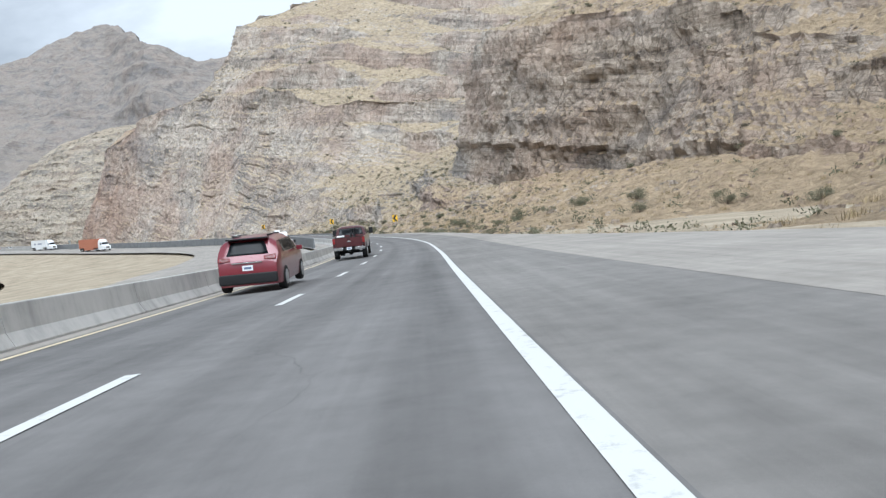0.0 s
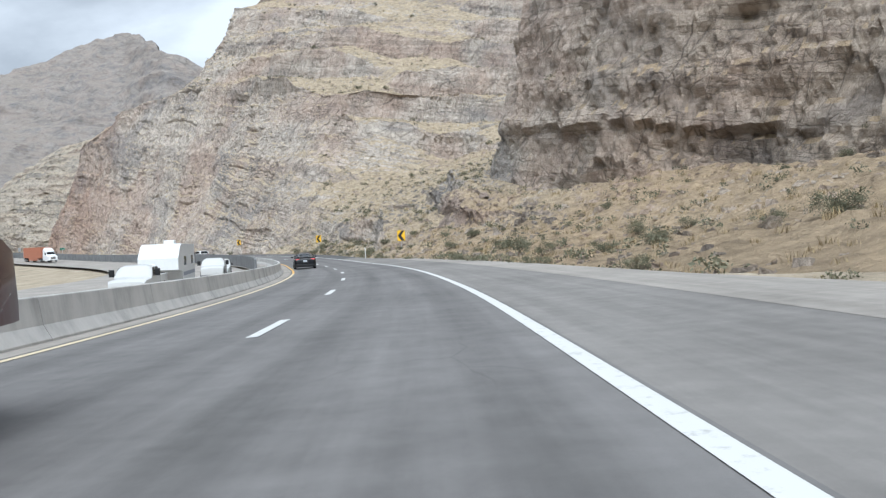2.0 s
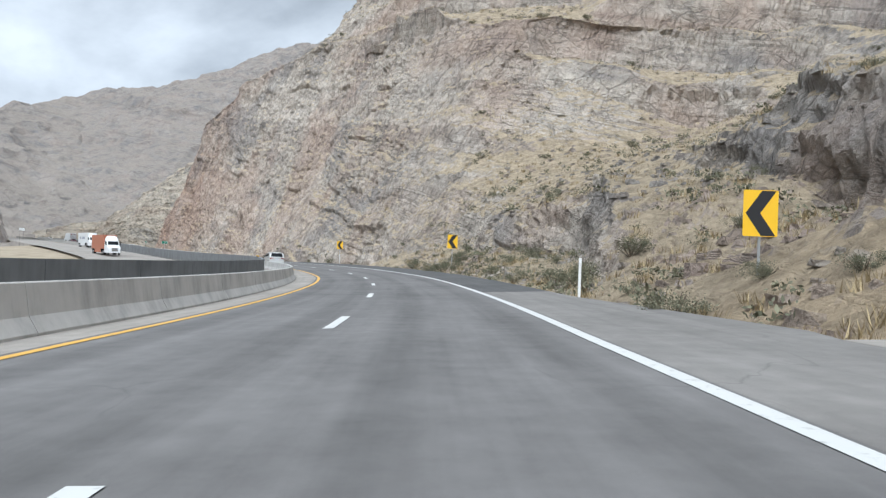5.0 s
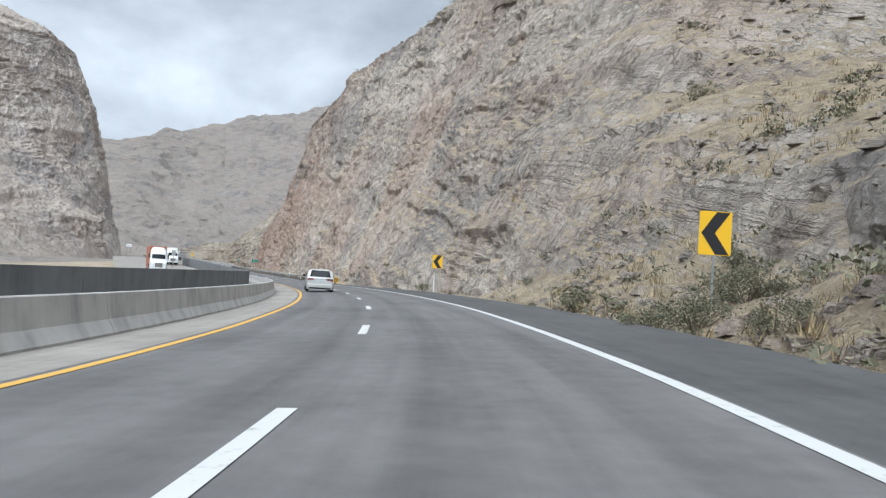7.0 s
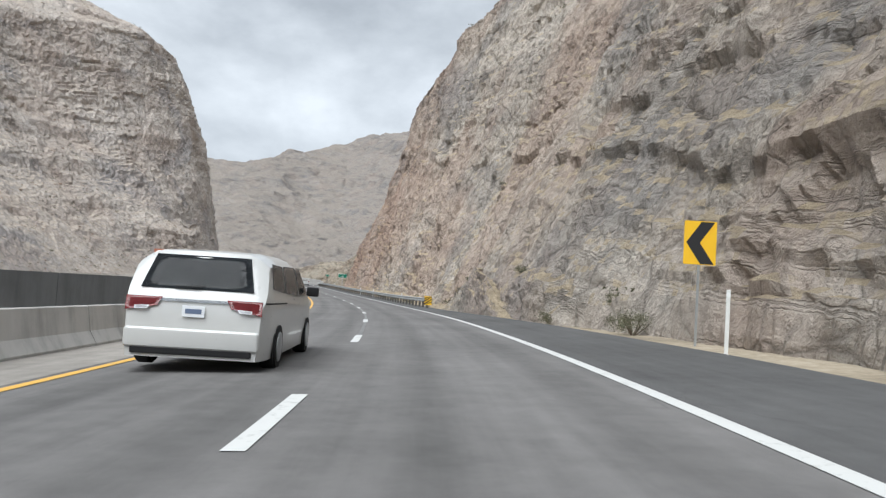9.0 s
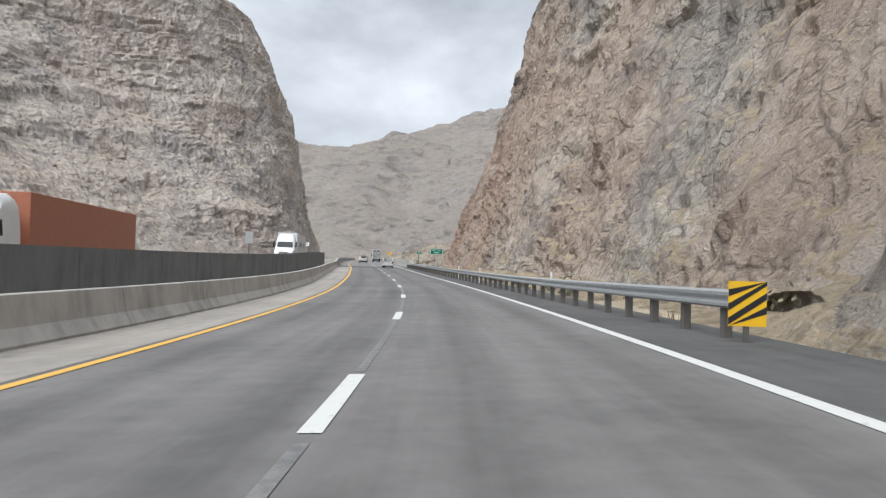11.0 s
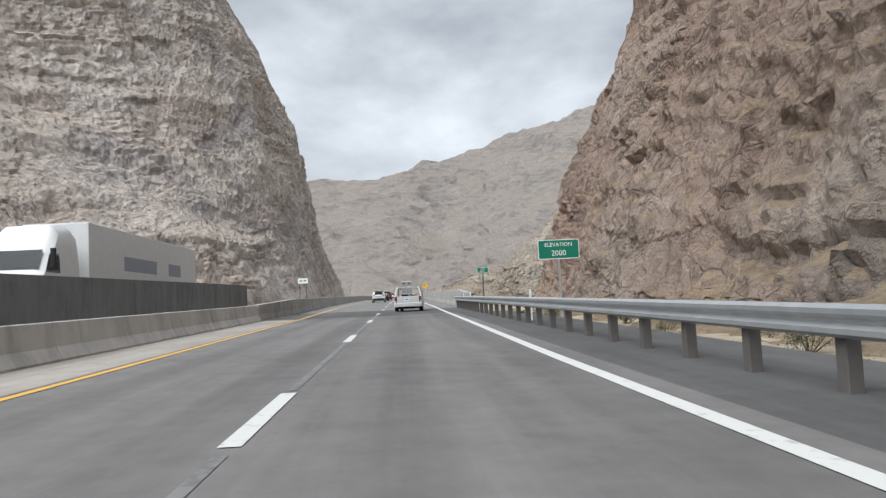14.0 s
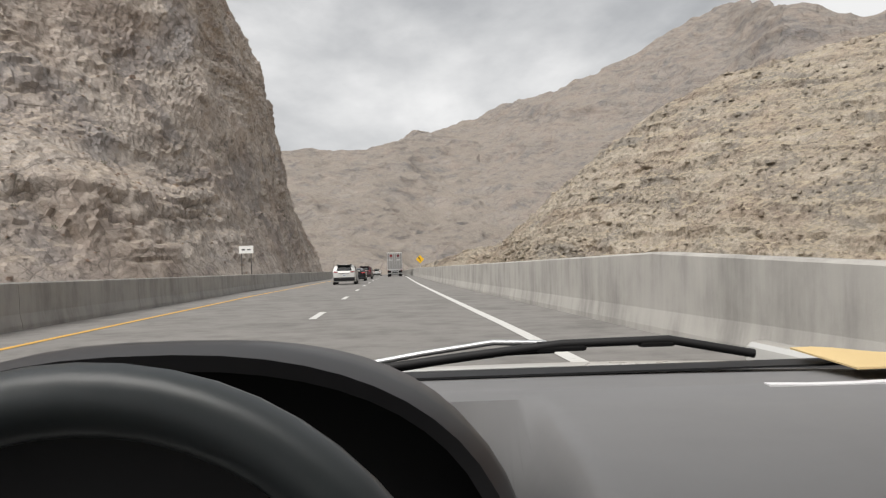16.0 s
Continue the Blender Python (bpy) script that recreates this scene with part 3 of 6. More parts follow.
# verge: bare soil from the carriageways out to the foot of the slopes
verge = strip("verge", -60, 400, [lambda s: -60, lambda s: -23, lambda s: barrier_lat(s) - 1, lambda s: 0, lambda s: pave_r(s) + 1, lambda s: pave_r(s) + 9, lambda s: 60],
              [-3.4, lambda s: opp_z(s) - 0.4, lambda s: opp_z(s) - 0.4, -0.32, -0.22, 0.1, 1.0], M_SOIL, 4.0)
tagged(verge, "dry sandy verge with tan gravel along the highway", "verge", kind="structure")
road = strip("road", -60, 372, [lambda s: barrier_lat(s) + 0.35, -1.8, 0.15, EDGE + 0.2], [0.0, 0.0, 0.0, 0.0], M_ASPHALT)
tagged(road, "grey worn asphalt highway lanes", "road", kind="structure")
tagged(strip("road_patch", 372, 386.5, [lambda s: barrier_lat(s) + 0.35, -1.8, 0.15, 6.1], [0.004, 0.004, 0.004, 0.004], M_SHOULDER), "dark newer asphalt patch before the bridge", "road", kind="structure")
tagged(strip("bridge_deck", 386.5, 760, [lambda s: barrier_lat(s) + 0.1, -1.8, 0.15, 6.1], [0.0, 0.0, 0.0, 0.0], M_BRIDGE), "pale grey concrete bridge deck lanes", "road", kind="structure")
out_r = lambda s: 7.5 if s < 128 else pave_r(s)
tagged(strip("shoulder", 146, 372, [EDGE + 0.2, 6.2, out_r], [0.0, 0.0, 0.0], M_SHOULDER, 1.5), "dark asphalt shoulder", "shoulder", kind="structure")
tagged(strip("shoulder_faded", -60, 146, [EDGE + 0.2, 6.2, out_r], [0.0, 0.0, 0.0], M_PALE, 1.5), "dusty faded asphalt shoulder before the pullout", "shoulder", kind="structure")
tagged(strip("pullout", -60, 128, [7.48, 9.0, lambda s: max(9.3, pave_r(s) + 0.5)], [0.004, 0.004, 0.0], M_OLD, 1.5), "faded old asphalt pullout beside the shoulder", "pullout", kind="structure")
tagged(strip("opposite_road", -60, 760, [-25, -16, lambda s: barrier_lat(s) - 3.0], [opp_z, opp_z, lambda s: opp_z(s) - 0.02], M_OLD), "grey asphalt of the opposite carriageway", "road", kind="structure")

tagged(strip("left_shoulder", -60, 372, [lambda s: barrier_lat(s) + 0.3, lambda s: yellow_lat(s) - 0.2], [0.004, 0.004], M_OLD), "dusty pale shoulder beside the barrier", "shoulder", kind="structure")
line_r = strip("edge_line", -60, 760, [lambda s: edge_lat(s) - 0.1, lambda s: edge_lat(s) + 0.1], [0.008, 0.008], M_WHITE, 2.0)
tagged(line_r, "solid white edge line on the asphalt", "road marking", kind="structure")
# this stretch is cream because glare is painted into it
tagged(strip("yellow_line_glare", -60, 104, [lambda s: yellow_lat(s) - 0.08, lambda s: yellow_lat(s) + 0.08], [0.008, 0.008], M_CREAM, 2.0), "solid worn yellow line with glare put into its cream colour", "road marking", kind="structure")
line_y = strip("yellow_line", 104, 760, [lambda s: yellow_lat(s) - 0.08, lambda s: yellow_lat(s) + 0.08], [0.008, 0.008], M_YELLOW, 2.0)
tagged(line_y, "solid worn yellow line beside the median", "road marking", kind="structure")
# the dashes lie closer together before the bend
dash_at = table([(-6, -50.0), (0, 16.0), (1, 26.9), (2, 37.1), (3, 47.9), (5, 71.4), (9, 118.1), (14, 178.8), (17, 216.3), (27, 338.3), (47, 582.0)])
for k_ in range(-6, 48):
    s = dash_at(k_)
    d = strip("lane_dash", s, s + 3.05, [-0.02, 0.16], [0.009, 0.009], M_WHITE, 1.0)
    tagged(d, "worn white dashed lane line", "road marking", "lane dashes", "structure")
    if 225 < s < 372:
        tagged(strip("removed_line", s + 3.3, s + 11.9, [0.02, 0.13], [0.006, 0.006], M_SCAR, 2.0), "scar of a ground-off lane line", "road marking", "old lane lines", "structure")

# ---- median barrier, dark screen, parapets, guardrail ----
def barrier_run(s0, s1, lat, height, mat, side, label, name="median_barrier", unit=6.1, foot=0.0, toe=True):
    """Concrete safety-shape units end to end; side +1 shows its sloped face to the right."""
    s = s0
    root = thing(name, label, "barrier", "concrete barriers")
    while s < s1 - 0.5:
        e = min(s + unit, s1)
        ss = np.linspace(s + 0.012, e - 0.012, 4)
        h = np.array([height(q) if callable(height) else height for q in ss])
        prof = [(0.30, 0.0), (0.30, 0.08), (0.16, 0.33), (0.085, h - 0.02), (0.065, h), (-0.065, h), (-0.085, h - 0.02), (-0.16, 0.33), (-0.30, 0.08), (-0.30, 0.0)]
        if not toe:
            prof = [(0.24, 0.0), (0.235, 0.1), (0.18, 0.36), (0.16, h - 0.03), (0.13, h), (-0.13, h), (-0.16, h - 0.03), (-0.18, 0.36), (-0.235, 0.1), (-0.24, 0.0)]
        la = np.array([lat(q) for q in ss])
        ring = np.stack([at(ss, la + side * px, pz + foot) for px, pz in prof], 1)
        n, kk = ring.shape[:2]
        f = [(i * kk + j, i * kk + (j + 1) % kk, (i + 1) * kk + (j + 1) % kk, (i + 1) * kk + j) for i in range(n - 1) for j in range(kk)]
        f += [tuple(range(kk - 1, -1, -1)), tuple((n - 1) * kk + j for j in range(kk))]
        mesh_object("barrier_unit", ring.reshape(-1, 3), f, mat, parent=root)
        s = e
    return root


barrier_run(-60, 372, barrier_lat, 0.84, M_CONC, 1, "pale grey concrete median barrier with weathered stains", foot=-0.03)
barrier_run(372, 700, barrier_lat, lambda s: 0.84 + 0.23 * min(1, (s - 372) / 14), M_PARA, 1, "tall grey concrete bridge parapet with stained joints", name="parapet", unit=9.0, toe=False)
barrier_run(387.0, 700, lambda s: 6.2 - 0.9 * min(1, max(0, (s - 400) / 200)), lambda s: 1.26 - 0.24 * min(1, max(0, (393 - s) / 6)), M_PARA, -1, "tall grey concrete bridge parapet along the shoulder", name="parapet", unit=9.0, toe=False)
wall_top = table([(110, 1.15), (178, 1.32), (246, 1.6), (310, 1.74), (348, 1.94), (377, 2.0)])
screen = thing("dark_screen", "long dark grey screen wall on the opposite barrier", "wall")
for s in np.arange(116, 376.5, 6.0):
    ss = np.array([s, s + 2, s + 4, s + 5.97])
    la = np.array([barrier_lat(q) - 2.0 for q in ss])
    top = np.array([wall_top(q) for q in ss])
    ring = np.stack([at(ss, la + a, np.where(b > 0, top, -0.3)) for a, b in ((0.1, 0), (0.1, 1), (-0.1, 1), (-0.1, 0))], 1)
    f = [(i * 4 + j, i * 4 + (j + 1) % 4, (i + 1) * 4 + (j + 1) % 4, (i + 1) * 4 + j) for i in range(3) for j in range(4)] + [(3, 2, 1, 0), (12, 13, 14, 15)]
    mesh_object("screen_panel", ring.reshape(-1, 3), f, M_DARKWALL, parent=screen)

tagged(strip("median_strip", -60, 372, [lambda s: barrier_lat(s) - 2.2, lambda s: barrier_lat(s) - 1.6, lambda s: barrier_lat(s) + 0.4], [lambda s: min(0.0, opp_z(s)) - 0.03, 0.0, 0.003], M_OLD), "dusty paved strip between the barriers", "median", kind="structure")

RAIL_S0, RAIL_S1 = 272.0, 385.2
rail_lat = table([(272, 5.75), (285, 5.5), (385.2, 5.15)])
guardrail = thing("guardrail", "galvanized steel beam guardrail on dark posts", "guardrail")
prof = [(0.0, 0.50), (-0.07, 0.54), (-0.07, 0.59), (0.0, 0.64), (0.0, 0.67), (-0.07, 0.72), (-0.07, 0.77), (0.0, 0.81)]
for s in np.arange(RAIL_S0, RAIL_S1 - 0.5, 3.81):
    e2 = min(s + 3.83, RAIL_S1)
    ss = np.linspace(s, e2, 3)
    la = np.array([rail_lat(q) for q in ss])
    ring = np.stack([at(ss, la + px - 0.03, pz) for px, pz in prof] + [at(ss, la + px - 0.026, pz) for px, pz in prof[::-1]], 1)
    kk = ring.shape[1]
    f = [(i * kk + j, i * kk + (j + 1) % kk, (i + 1) * kk + (j + 1) % kk, (i + 1) * kk + j) for i in range(2) for j in range(kk)]
    mesh_object("rail_beam", ring.reshape(-1, 3), f, M_GALV, parent=guardrail)
for n_, s in enumerate(np.r_[np.arange(RAIL_S0 + 0.6, 372, 1.905), np.arange(372.5, 385.0, 1.2)]):
    m = on_road(s, rail_lat(s))
    bm = box(0.0, 0.15, -0.09, 0.09, -0.6, 0.76, 0.01, 1)
    p_ = part("post", bm, M_WOODPOST, guardrail)
    p_.matrix_basis = m


# ---- rock walls and slopes ----
def col(s, *pts):
    return [at(s, la, z, False) for la, z in pts]


RIGHT = [
    col(-60, (19, -0.1), (30, 1.0), (45, 5), (60, 14), (85, 28), (130, 52), (200, 85)),
    col(20, (17, -0.1), (28, 1.0), (42, 4), (56, 12), (80, 30), (120, 55), (190, 95)),
    col(60, (12, -0.1), (26, 1.2), (40, 4.5), (50, 12), (72, 28), (115, 55), (180, 98)),
    col(84, (9.8, -0.1), (22, 1.5), (38, 5.5), (46, 21), (64, 28), (110, 52), (180, 98)),
    col(98, (9.4, -0.1), (20, 1.8), (37, 7), (43, 26), (60, 31), (105, 52), (180, 98)),
    col(108, (9.2, -0.1), (19, 2), (35, 7.5), (39, 30), (56, 35), (100, 54), (180, 98)),
    col(118, (9, -0.1), (17.5, 2.3), (27, 6.5), (31, 31), (48, 37), (100, 56), (180, 98)),
    col(130, (8, -0.1), (16, 2.5), (25, 7), (28.5, 33), (45, 39), (100, 56), (180, 96)),
    col(139, (7.2, -0.1), (14.5, 3), (24, 9), (27.5, 29), (44, 35), (100, 54), (180, 94)),
    col(145, (7.2, -0.1), (14.3, 3.5), (23, 9), (30, 16), (45, 27), (100, 53), (180, 93)),
    col(155, (7.3, -0.1), (14, 4), (22, 9), (30, 14), (45, 22), (100, 50), (180, 92)),
    col(172, (7.6, -0.1), (14, 4), (22, 8.5), (32, 13), (48, 20), (100, 46), (180, 90)),
    col(190, (7.8, -0.1), (12.0, 2.6), (18, 8), (30, 13), (45, 17), (80, 34), (180, 90)),
    col(203, (7.8, -0.1), (10.8, 2.0), (15.8, 9), (29, 14.5), (45, 18), (66, 29), (180, 92)),
    col(211, (7.8, -0.1), (10.3, 1.8), (15.2, 10), (26, 18), (33, 24), (70, 38), (170, 92)),
    col(220, (7.8, -0.1), (10.1, 1.6), (15.2, 12), (23, 24), (30, 36), (64, 45), (165, 95)),
    col(236, (7.7, -0.1), (10.0, 1.2), (15.5, 13), (20.5, 24), (28, 41), (62, 56), (160, 102)),
    col(252, (6.9, -0.1), (7.8, 0.6), (15.0, 15), (21, 27), (28, 43), (58, 66), (155, 110)),
    col(268, (6.6, -0.1), (7.8, 0.6), (16.2, 17), (22.5, 29), (30, 47), (52, 74), (150, 118)),
    col(285, (6.7, -0.1), (8.8, 0.5), (17.2, 16.7), (22, 28), (29, 48), (47, 78), (150, 122)),
    col(304, (7.0, -0.2), (12, 0.5), (19.3, 19.5), (24, 34), (31, 54), (46, 82), (150, 122)),
    col(325, (7.0, -0.3), (12, 0.3), (18, 17), (23, 34), (30, 54), (55, 58), (150, 106)),
    col(345, (7.0, -0.4), (12, 0.2), (16.5, 14), (23, 34), (29, 53), (54, 55.5), (150, 100)),
    col(349, (7.0, -0.4), (12, 0.2), (16.5, 14), (22.5, 33), (29, 52.5), (56, 55), (150, 98)),
    col(354, (7.0, -0.4), (12, 0.2), (16.5, 14), (21, 29), (27, 50.5), (54, 54), (150, 94)),
    col(362, (7.0, -0.5), (11.8, 0.1), (16.5, 14), (20, 25), (26, 47), (50, 55), (150, 92)),
    col(374, (7.2, -0.6), (11.6, 0.0), (15, 10), (18.5, 20), (25, 44), (42, 53), (150, 84)),
    col(388, (7.6, -1.2), (12.2, 0), (15.2, 9), (18.7, 20), (25, 42), (36, 51), (130, 72)),
    col(397, (8.5, -3), (11.3, -1.5), (14.3, 7), (19.3, 18), (28, 38), (36, 46), (120, 60)),
    col(402, (11, -5), (14, -3), (17.8, 5), (23.5, 15), (33, 30), (38, 38), (110, 50)),
    col(407, (17, -7), (20, -6), (25, 1), (31, 8), (43, 16), (64, 22), (110, 36)),
    col(412, (36, -9), (60, -8), (70, -4), (78, 0), (88, 4), (98, 8), (112, 14)),
]
ribbon("cliff_wall_right", "tall bedded grey and tan canyon cliff above the road", RIGHT, 1500, 330, M_WALL, 3, 0.7, 1.0, (0.16, -0.06), ease=1.42, weights=[0.3, 0.35, 0.6] + [1.25] * 20 + [1.0] * 5 + [0.6, 0.4, 0.3], terrace=9.0, gains=[0.85] * 10 + [0.8, 0.72, 0.62, 0.56, 0.52, 0.52, 0.55] + [0.62, 0.65, 0.68, 0.72] + [0.75] * 11)

LEFT = [
    col(340, (-80, -3), (-96, 6), (-118, 20), (-150, 42), (-190, 66), (-260, 90)),
    col(390, (-62, -2), (-78, 10), (-98, 28), (-128, 52), (-165, 78), (-230, 104)),
    col(430, (-50, -1), (-66, 12), (-88, 31), (-112, 55), (-150, 85), (-210, 110)),
    col(465, (-38, -1), (-54, 13), (-68, 25), (-88, 49), (-120, 82), (-190, 114)),
    col(485, (-26, -1), (-33, 13), (-50, 22), (-76, 47), (-100, 82), (-170, 116)),
    col(505, (-23, -1), (-29, 13), (-41, 28), (-60, 52), (-82, 86), (-150, 118)),
    col(520, (-22, -1), (-28, 14), (-36, 33), (-50, 56), (-70, 90), (-130, 118)),
    col(536, (-21, -1), (-26.5, 15), (-33, 40), (-41, 62), (-58, 94), (-110, 116)),
    col(560, (-21, -1), (-26, 17), (-32, 42), (-37, 67), (-48, 92), (-100, 112)),
    col(600, (-22, -1), (-27, 16), (-32, 40), (-38, 64), (-45, 84), (-100, 106)),
    col(640, (-23, -1), (-28, 14), (-34, 36), (-38, 57), (-46, 75), (-95, 94)),
    col(680, (-24, -1), (-28, 10), (-36, 28), (-42, 42), (-56, 56), (-110, 76)),
    col(730, (-32, -2), (-42, 8), (-54, 18), (-66, 28), (-84, 36), (-130, 48)),
]
ribbon("cliff_wall_left", "massive brown-grey cliff across the opposite lanes", LEFT, 760, 280, M_LEFT, 31, 0.7, 0.9, (0.05, -0.1), 3.0, big=1.6, terrace=12.0, hard=0.18)


def polar(bearing, *dz):
    """Places by distance and height along a bearing (degrees to the right of the road) from the bridge's start."""
    o = at(383.0, 1.9)
    a = math.radians(90 + heading(383.0) - bearing)
    return [(o[0] + d * math.cos(a), o[1] + d * math.sin(a), o[2] - 1.1 + z) for d, z in dz]


HILL = [
    polar(0.5, (560, -8), (580, 2), (600, 6), (625, 9), (680, 12)),
    polar(4.0, (470, -8), (490, 3), (510, 8), (540, 12), (600, 15)),
    polar(8.0, (380, -10), (396, 3), (415, 10), (440, 15), (500, 20)),
    polar(10.5, (310, -12), (322, 6), (335, 14), (360, 21), (430, 32)),
    polar(13.5, (290, -12), (305, 6), (325, 24), (355, 40), (420, 52)),
    polar(17.0, (275, -14), (292, 8), (318, 32), (365, 60), (425, 72)),
    polar(21.0, (262, -14), (282, 10), (312, 40), (370, 80), (430, 92)),
    polar(25.0, (252, -14), (274, 10), (306, 42), (368, 90), (430, 102)),
    polar(32.0, (240, -14), (264, 10), (298, 44), (362, 95), (425, 108)),
    polar(44.0, (225, -14), (250, 10), (286, 44), (350, 98), (415, 112)),
    polar(62.0, (215, -14), (240, 10), (276, 44), (340, 98), (400, 112)),
]
ribbon("hillside_right", "rubbly tan hillside beyond the bridge", HILL, 560, 220, M_HILL, 57, 1.3, 1.3, (0.1, 0.25), 2.6, big=1.3, terrace=9.0, hard=0.35)

def compass(az, *dz):
    """Places by distance and height along a compass line (degrees to the left of +y) from the bridge's start."""
    a = math.radians(az)
    return [(-180.5 - d * math.sin(a), 322.2 + d * math.cos(a), z) for d, z in dz]


MOUNTAIN = [
    compass(az, (b, -14), (b + 0.3 * (d - b), 0.16 * z), (b + 0.62 * (d - b), 0.5 * z), (d - 0.08 * (d - b), 0.9 * z), (d, z), (d * 1.12, 0.93 * z))
    for az, b, d, z in [
        (-12, 420, 900, 330), (4, 420, 920, 300), (13, 430, 940, 268), (18.4, 430, 935, 258), (22.1, 440, 950, 292), (26, 460, 1200, 386), (29.6, 470, 1200, 352),
        (33.6, 480, 1200, 318), (38, 480, 1160, 272), (44.2, 480, 1340, 278), (48, 480, 1200, 222), (52.5, 470, 1050, 176), (58.5, 470, 1100, 180), (66, 460, 1150, 200), (80, 460, 1200, 240)]
]
ribbon("mountain_far", "bare hazy brown mountain slopes closing the canyon", MOUNTAIN, 520, 190, M_FAR, 77, 0.6, 0.10, (0.2, 0.1), 9.0, big=5.0, gully=7.0)

# unseen hillside, added behind the start to keep bright sky out of car reflections
BEHIND = [
    [(x, y, -14 if k == 0 else z) for k, (x, y, z) in enumerate([(14 + d * math.sin(radians(a)), -20 + d * math.cos(radians(a)), h) for d, h in ((b, 0), (b + 40, 22), (b + 90, 55), (b + 160, 95), (b + 260, 120))])]
    for a, b in ((80, 240), (100, 190), (125, 150), (150, 130), (180, 130), (205, 140), (230, 170), (250, 230), (268, 320), (284, 480))
]
ribbon("unseen_hillside_behind", "unseen brown rocky hillside added behind the first bend", BEHIND, 160, 50, M_HILL, 91, 1.0, 0.8, (0.1, 0.1), 4.0, big=2.0)

# ---- signs and roadside posts ----
def prism(points, y0, y1):
    """A flat shape in x and z, from y0 to y1."""
    bm = bmesh.new()
    a = [bm.verts.new((x, y0, z)) for x, z in points]
    b = [bm.verts.new((x, y1, z)) for x, z in points]
    bm.faces.new(a)
    bm.faces.new(b[::-1])
    n = len(points)
    for i in range(n):
        bm.faces.new((a[i], b[i], b[(i + 1) % n], a[(i + 1) % n]))
    bmesh.ops.recalc_face_normals(bm, faces=bm.faces[:])
    return bm


def rounded(w, h, r, z0=0.0, n=5):
    out = []
    for cx, cz, a0 in ((w / 2 - r, h - r, 0), (-w / 2 + r, h - r, 90), (-w / 2 + r, r, 180), (w / 2 - r, r, 270)):
        out += [(cx + r * math.cos(radians(a0 + 90 * k / n)), z0 + cz + r * math.sin(radians(a0 + 90 * k / n))) for k in range(n + 1)]
    return out


def words(text, size, x, y, z, mat, parent, squeeze=1.0, name="lettering"):
    cu = bpy.data.curves.new("text", "FONT")
    cu.body, cu.size, cu.align_x, cu.align_y, cu.extrude = text, size, "CENTER", "CENTER", 0.002
    tmp = new("text", cu)
    me = bpy.data.meshes.new_from_object(tmp.evaluated_get(bpy.context.evaluated_depsgraph_get()))
    bpy.data.objects.remove(tmp)
    me.materials.clear()
    me.materials.append(mat)
    ob = new(name, me)
    ob.parent = parent
    ob.matrix_basis = pose(x, y, z, 90, 0, 0) @ Matrix.Diagonal((squeeze, 1, 1, 1))
    return ob


def chevron_sign(m, top):
    t = thing("chevron_sign", "yellow curve chevron sign with black arrow on steel post", "road sign", "chevron signs", m)
    w, h = 0.91, 1.22
    part("post", box(-0.03, 0.03, 0.02, 0.08, -1.2, top - 0.1, 0.008, 1), M_GALV, t)
    p = part("panel", prism(rounded(w, h, 0.04, top - h), 0.0, 0.004), M_SIGN_Y, t, "yellow reflective panel")
    z = top - h
    part("arrow", prism([(-0.39, z + 0.61), (0.02, z + 1.20), (0.40, z + 1.20), (-0.01, z + 0.61), (0.40, z + 0.02), (0.02, z + 0.02)], -0.004, -0.001), M_SIGN_K, p, "black chevron arrow")
    return t


for s_, la, top in ((137.0, 10.45, 3.05), (183.7, 9.5, 3.18), (231.6, 9.35, 3.28)):
    chevron_sign(on_road(s_, la, -4), top)


def delineator(m, h=1.2):
    t = thing("delineator_post", "slim white plastic roadside delineator post", "post", "delineators", m)
    part("post", box(-0.045, 0.045, -0.01, 0.01, -0.3, h, 0.006, 1), M_PLAST_W, t)
    part("reflector", box(-0.04, 0.04, -0.018, -0.013, h - 0.16, h - 0.06), M_SIGN_W, t, "pale reflector patch")
    return t


for s_, la, h in ((142.0, 6.9, 1.25), (227.0, 8.1, 1.3)):
    delineator(on_road(s_, la), h)
for s_ in (290.0, 312.0, 324.0, 358.0, 379.0, 384.0):
    delineator(on_road(s_, rail_lat(s_) + 0.45), 1.05)

elev = thing("elevation_sign", "green elevation sign with white lettering on post", "road sign", "", on_road(362.8, 7.75, -2))
board = part("panel", prism(rounded(1.66, 0.78, 0.07, 2.2), 0.0, 0.006), M_SIGN_W, elev, "white sign border")
part("face", prism(rounded(1.60, 0.72, 0.05, 2.23), -0.003, -0.0005), M_SIGN_G, board, "green sign face")
words("ELEVATION", 0.215, 0, -0.005, 2.77, M_SIGN_W, board, 1.0)
words("2000", 0.30, 0, -0.005, 2.43, M_SIGN_W, board)
part("post", box(-0.04, 0.04, 0.02, 0.09, -1.5, 2.9, 0.006, 1), M_GALV, elev)

river = thing("river_sign", "small green river name sign on tall brown post", "road sign", "", on_road(383.6, 6.95, -2, -0.55))
board = part("panel", prism(rounded(0.74, 0.36, 0.03, 2.85), 0.0, 0.005), M_SIGN_W, river, "white sign border")
part("face", prism(rounded(0.71, 0.33, 0.02, 2.865), -0.003, -0.0005), M_SIGN_G, board, "green sign face")
words("Virgin", 0.15, 0, -0.005, 3.12, M_SIGN_W, board)
words("River", 0.15, 0, -0.005, 2.955, M_SIGN_W, board)
part("post", box(-0.05, 0.05, 0.02, 0.1, -2.5, 3.1, 0.008, 1), M_WOODPOST, river)
plate = part("plate", box(-0.045, 0.045, 0.0, 0.012, 2.55, 2.8), M_SIGN_G, river, "narrow green plate")
words("A", 0.13, 0, -0.003, 2.68, M_SIGN_W, plate)

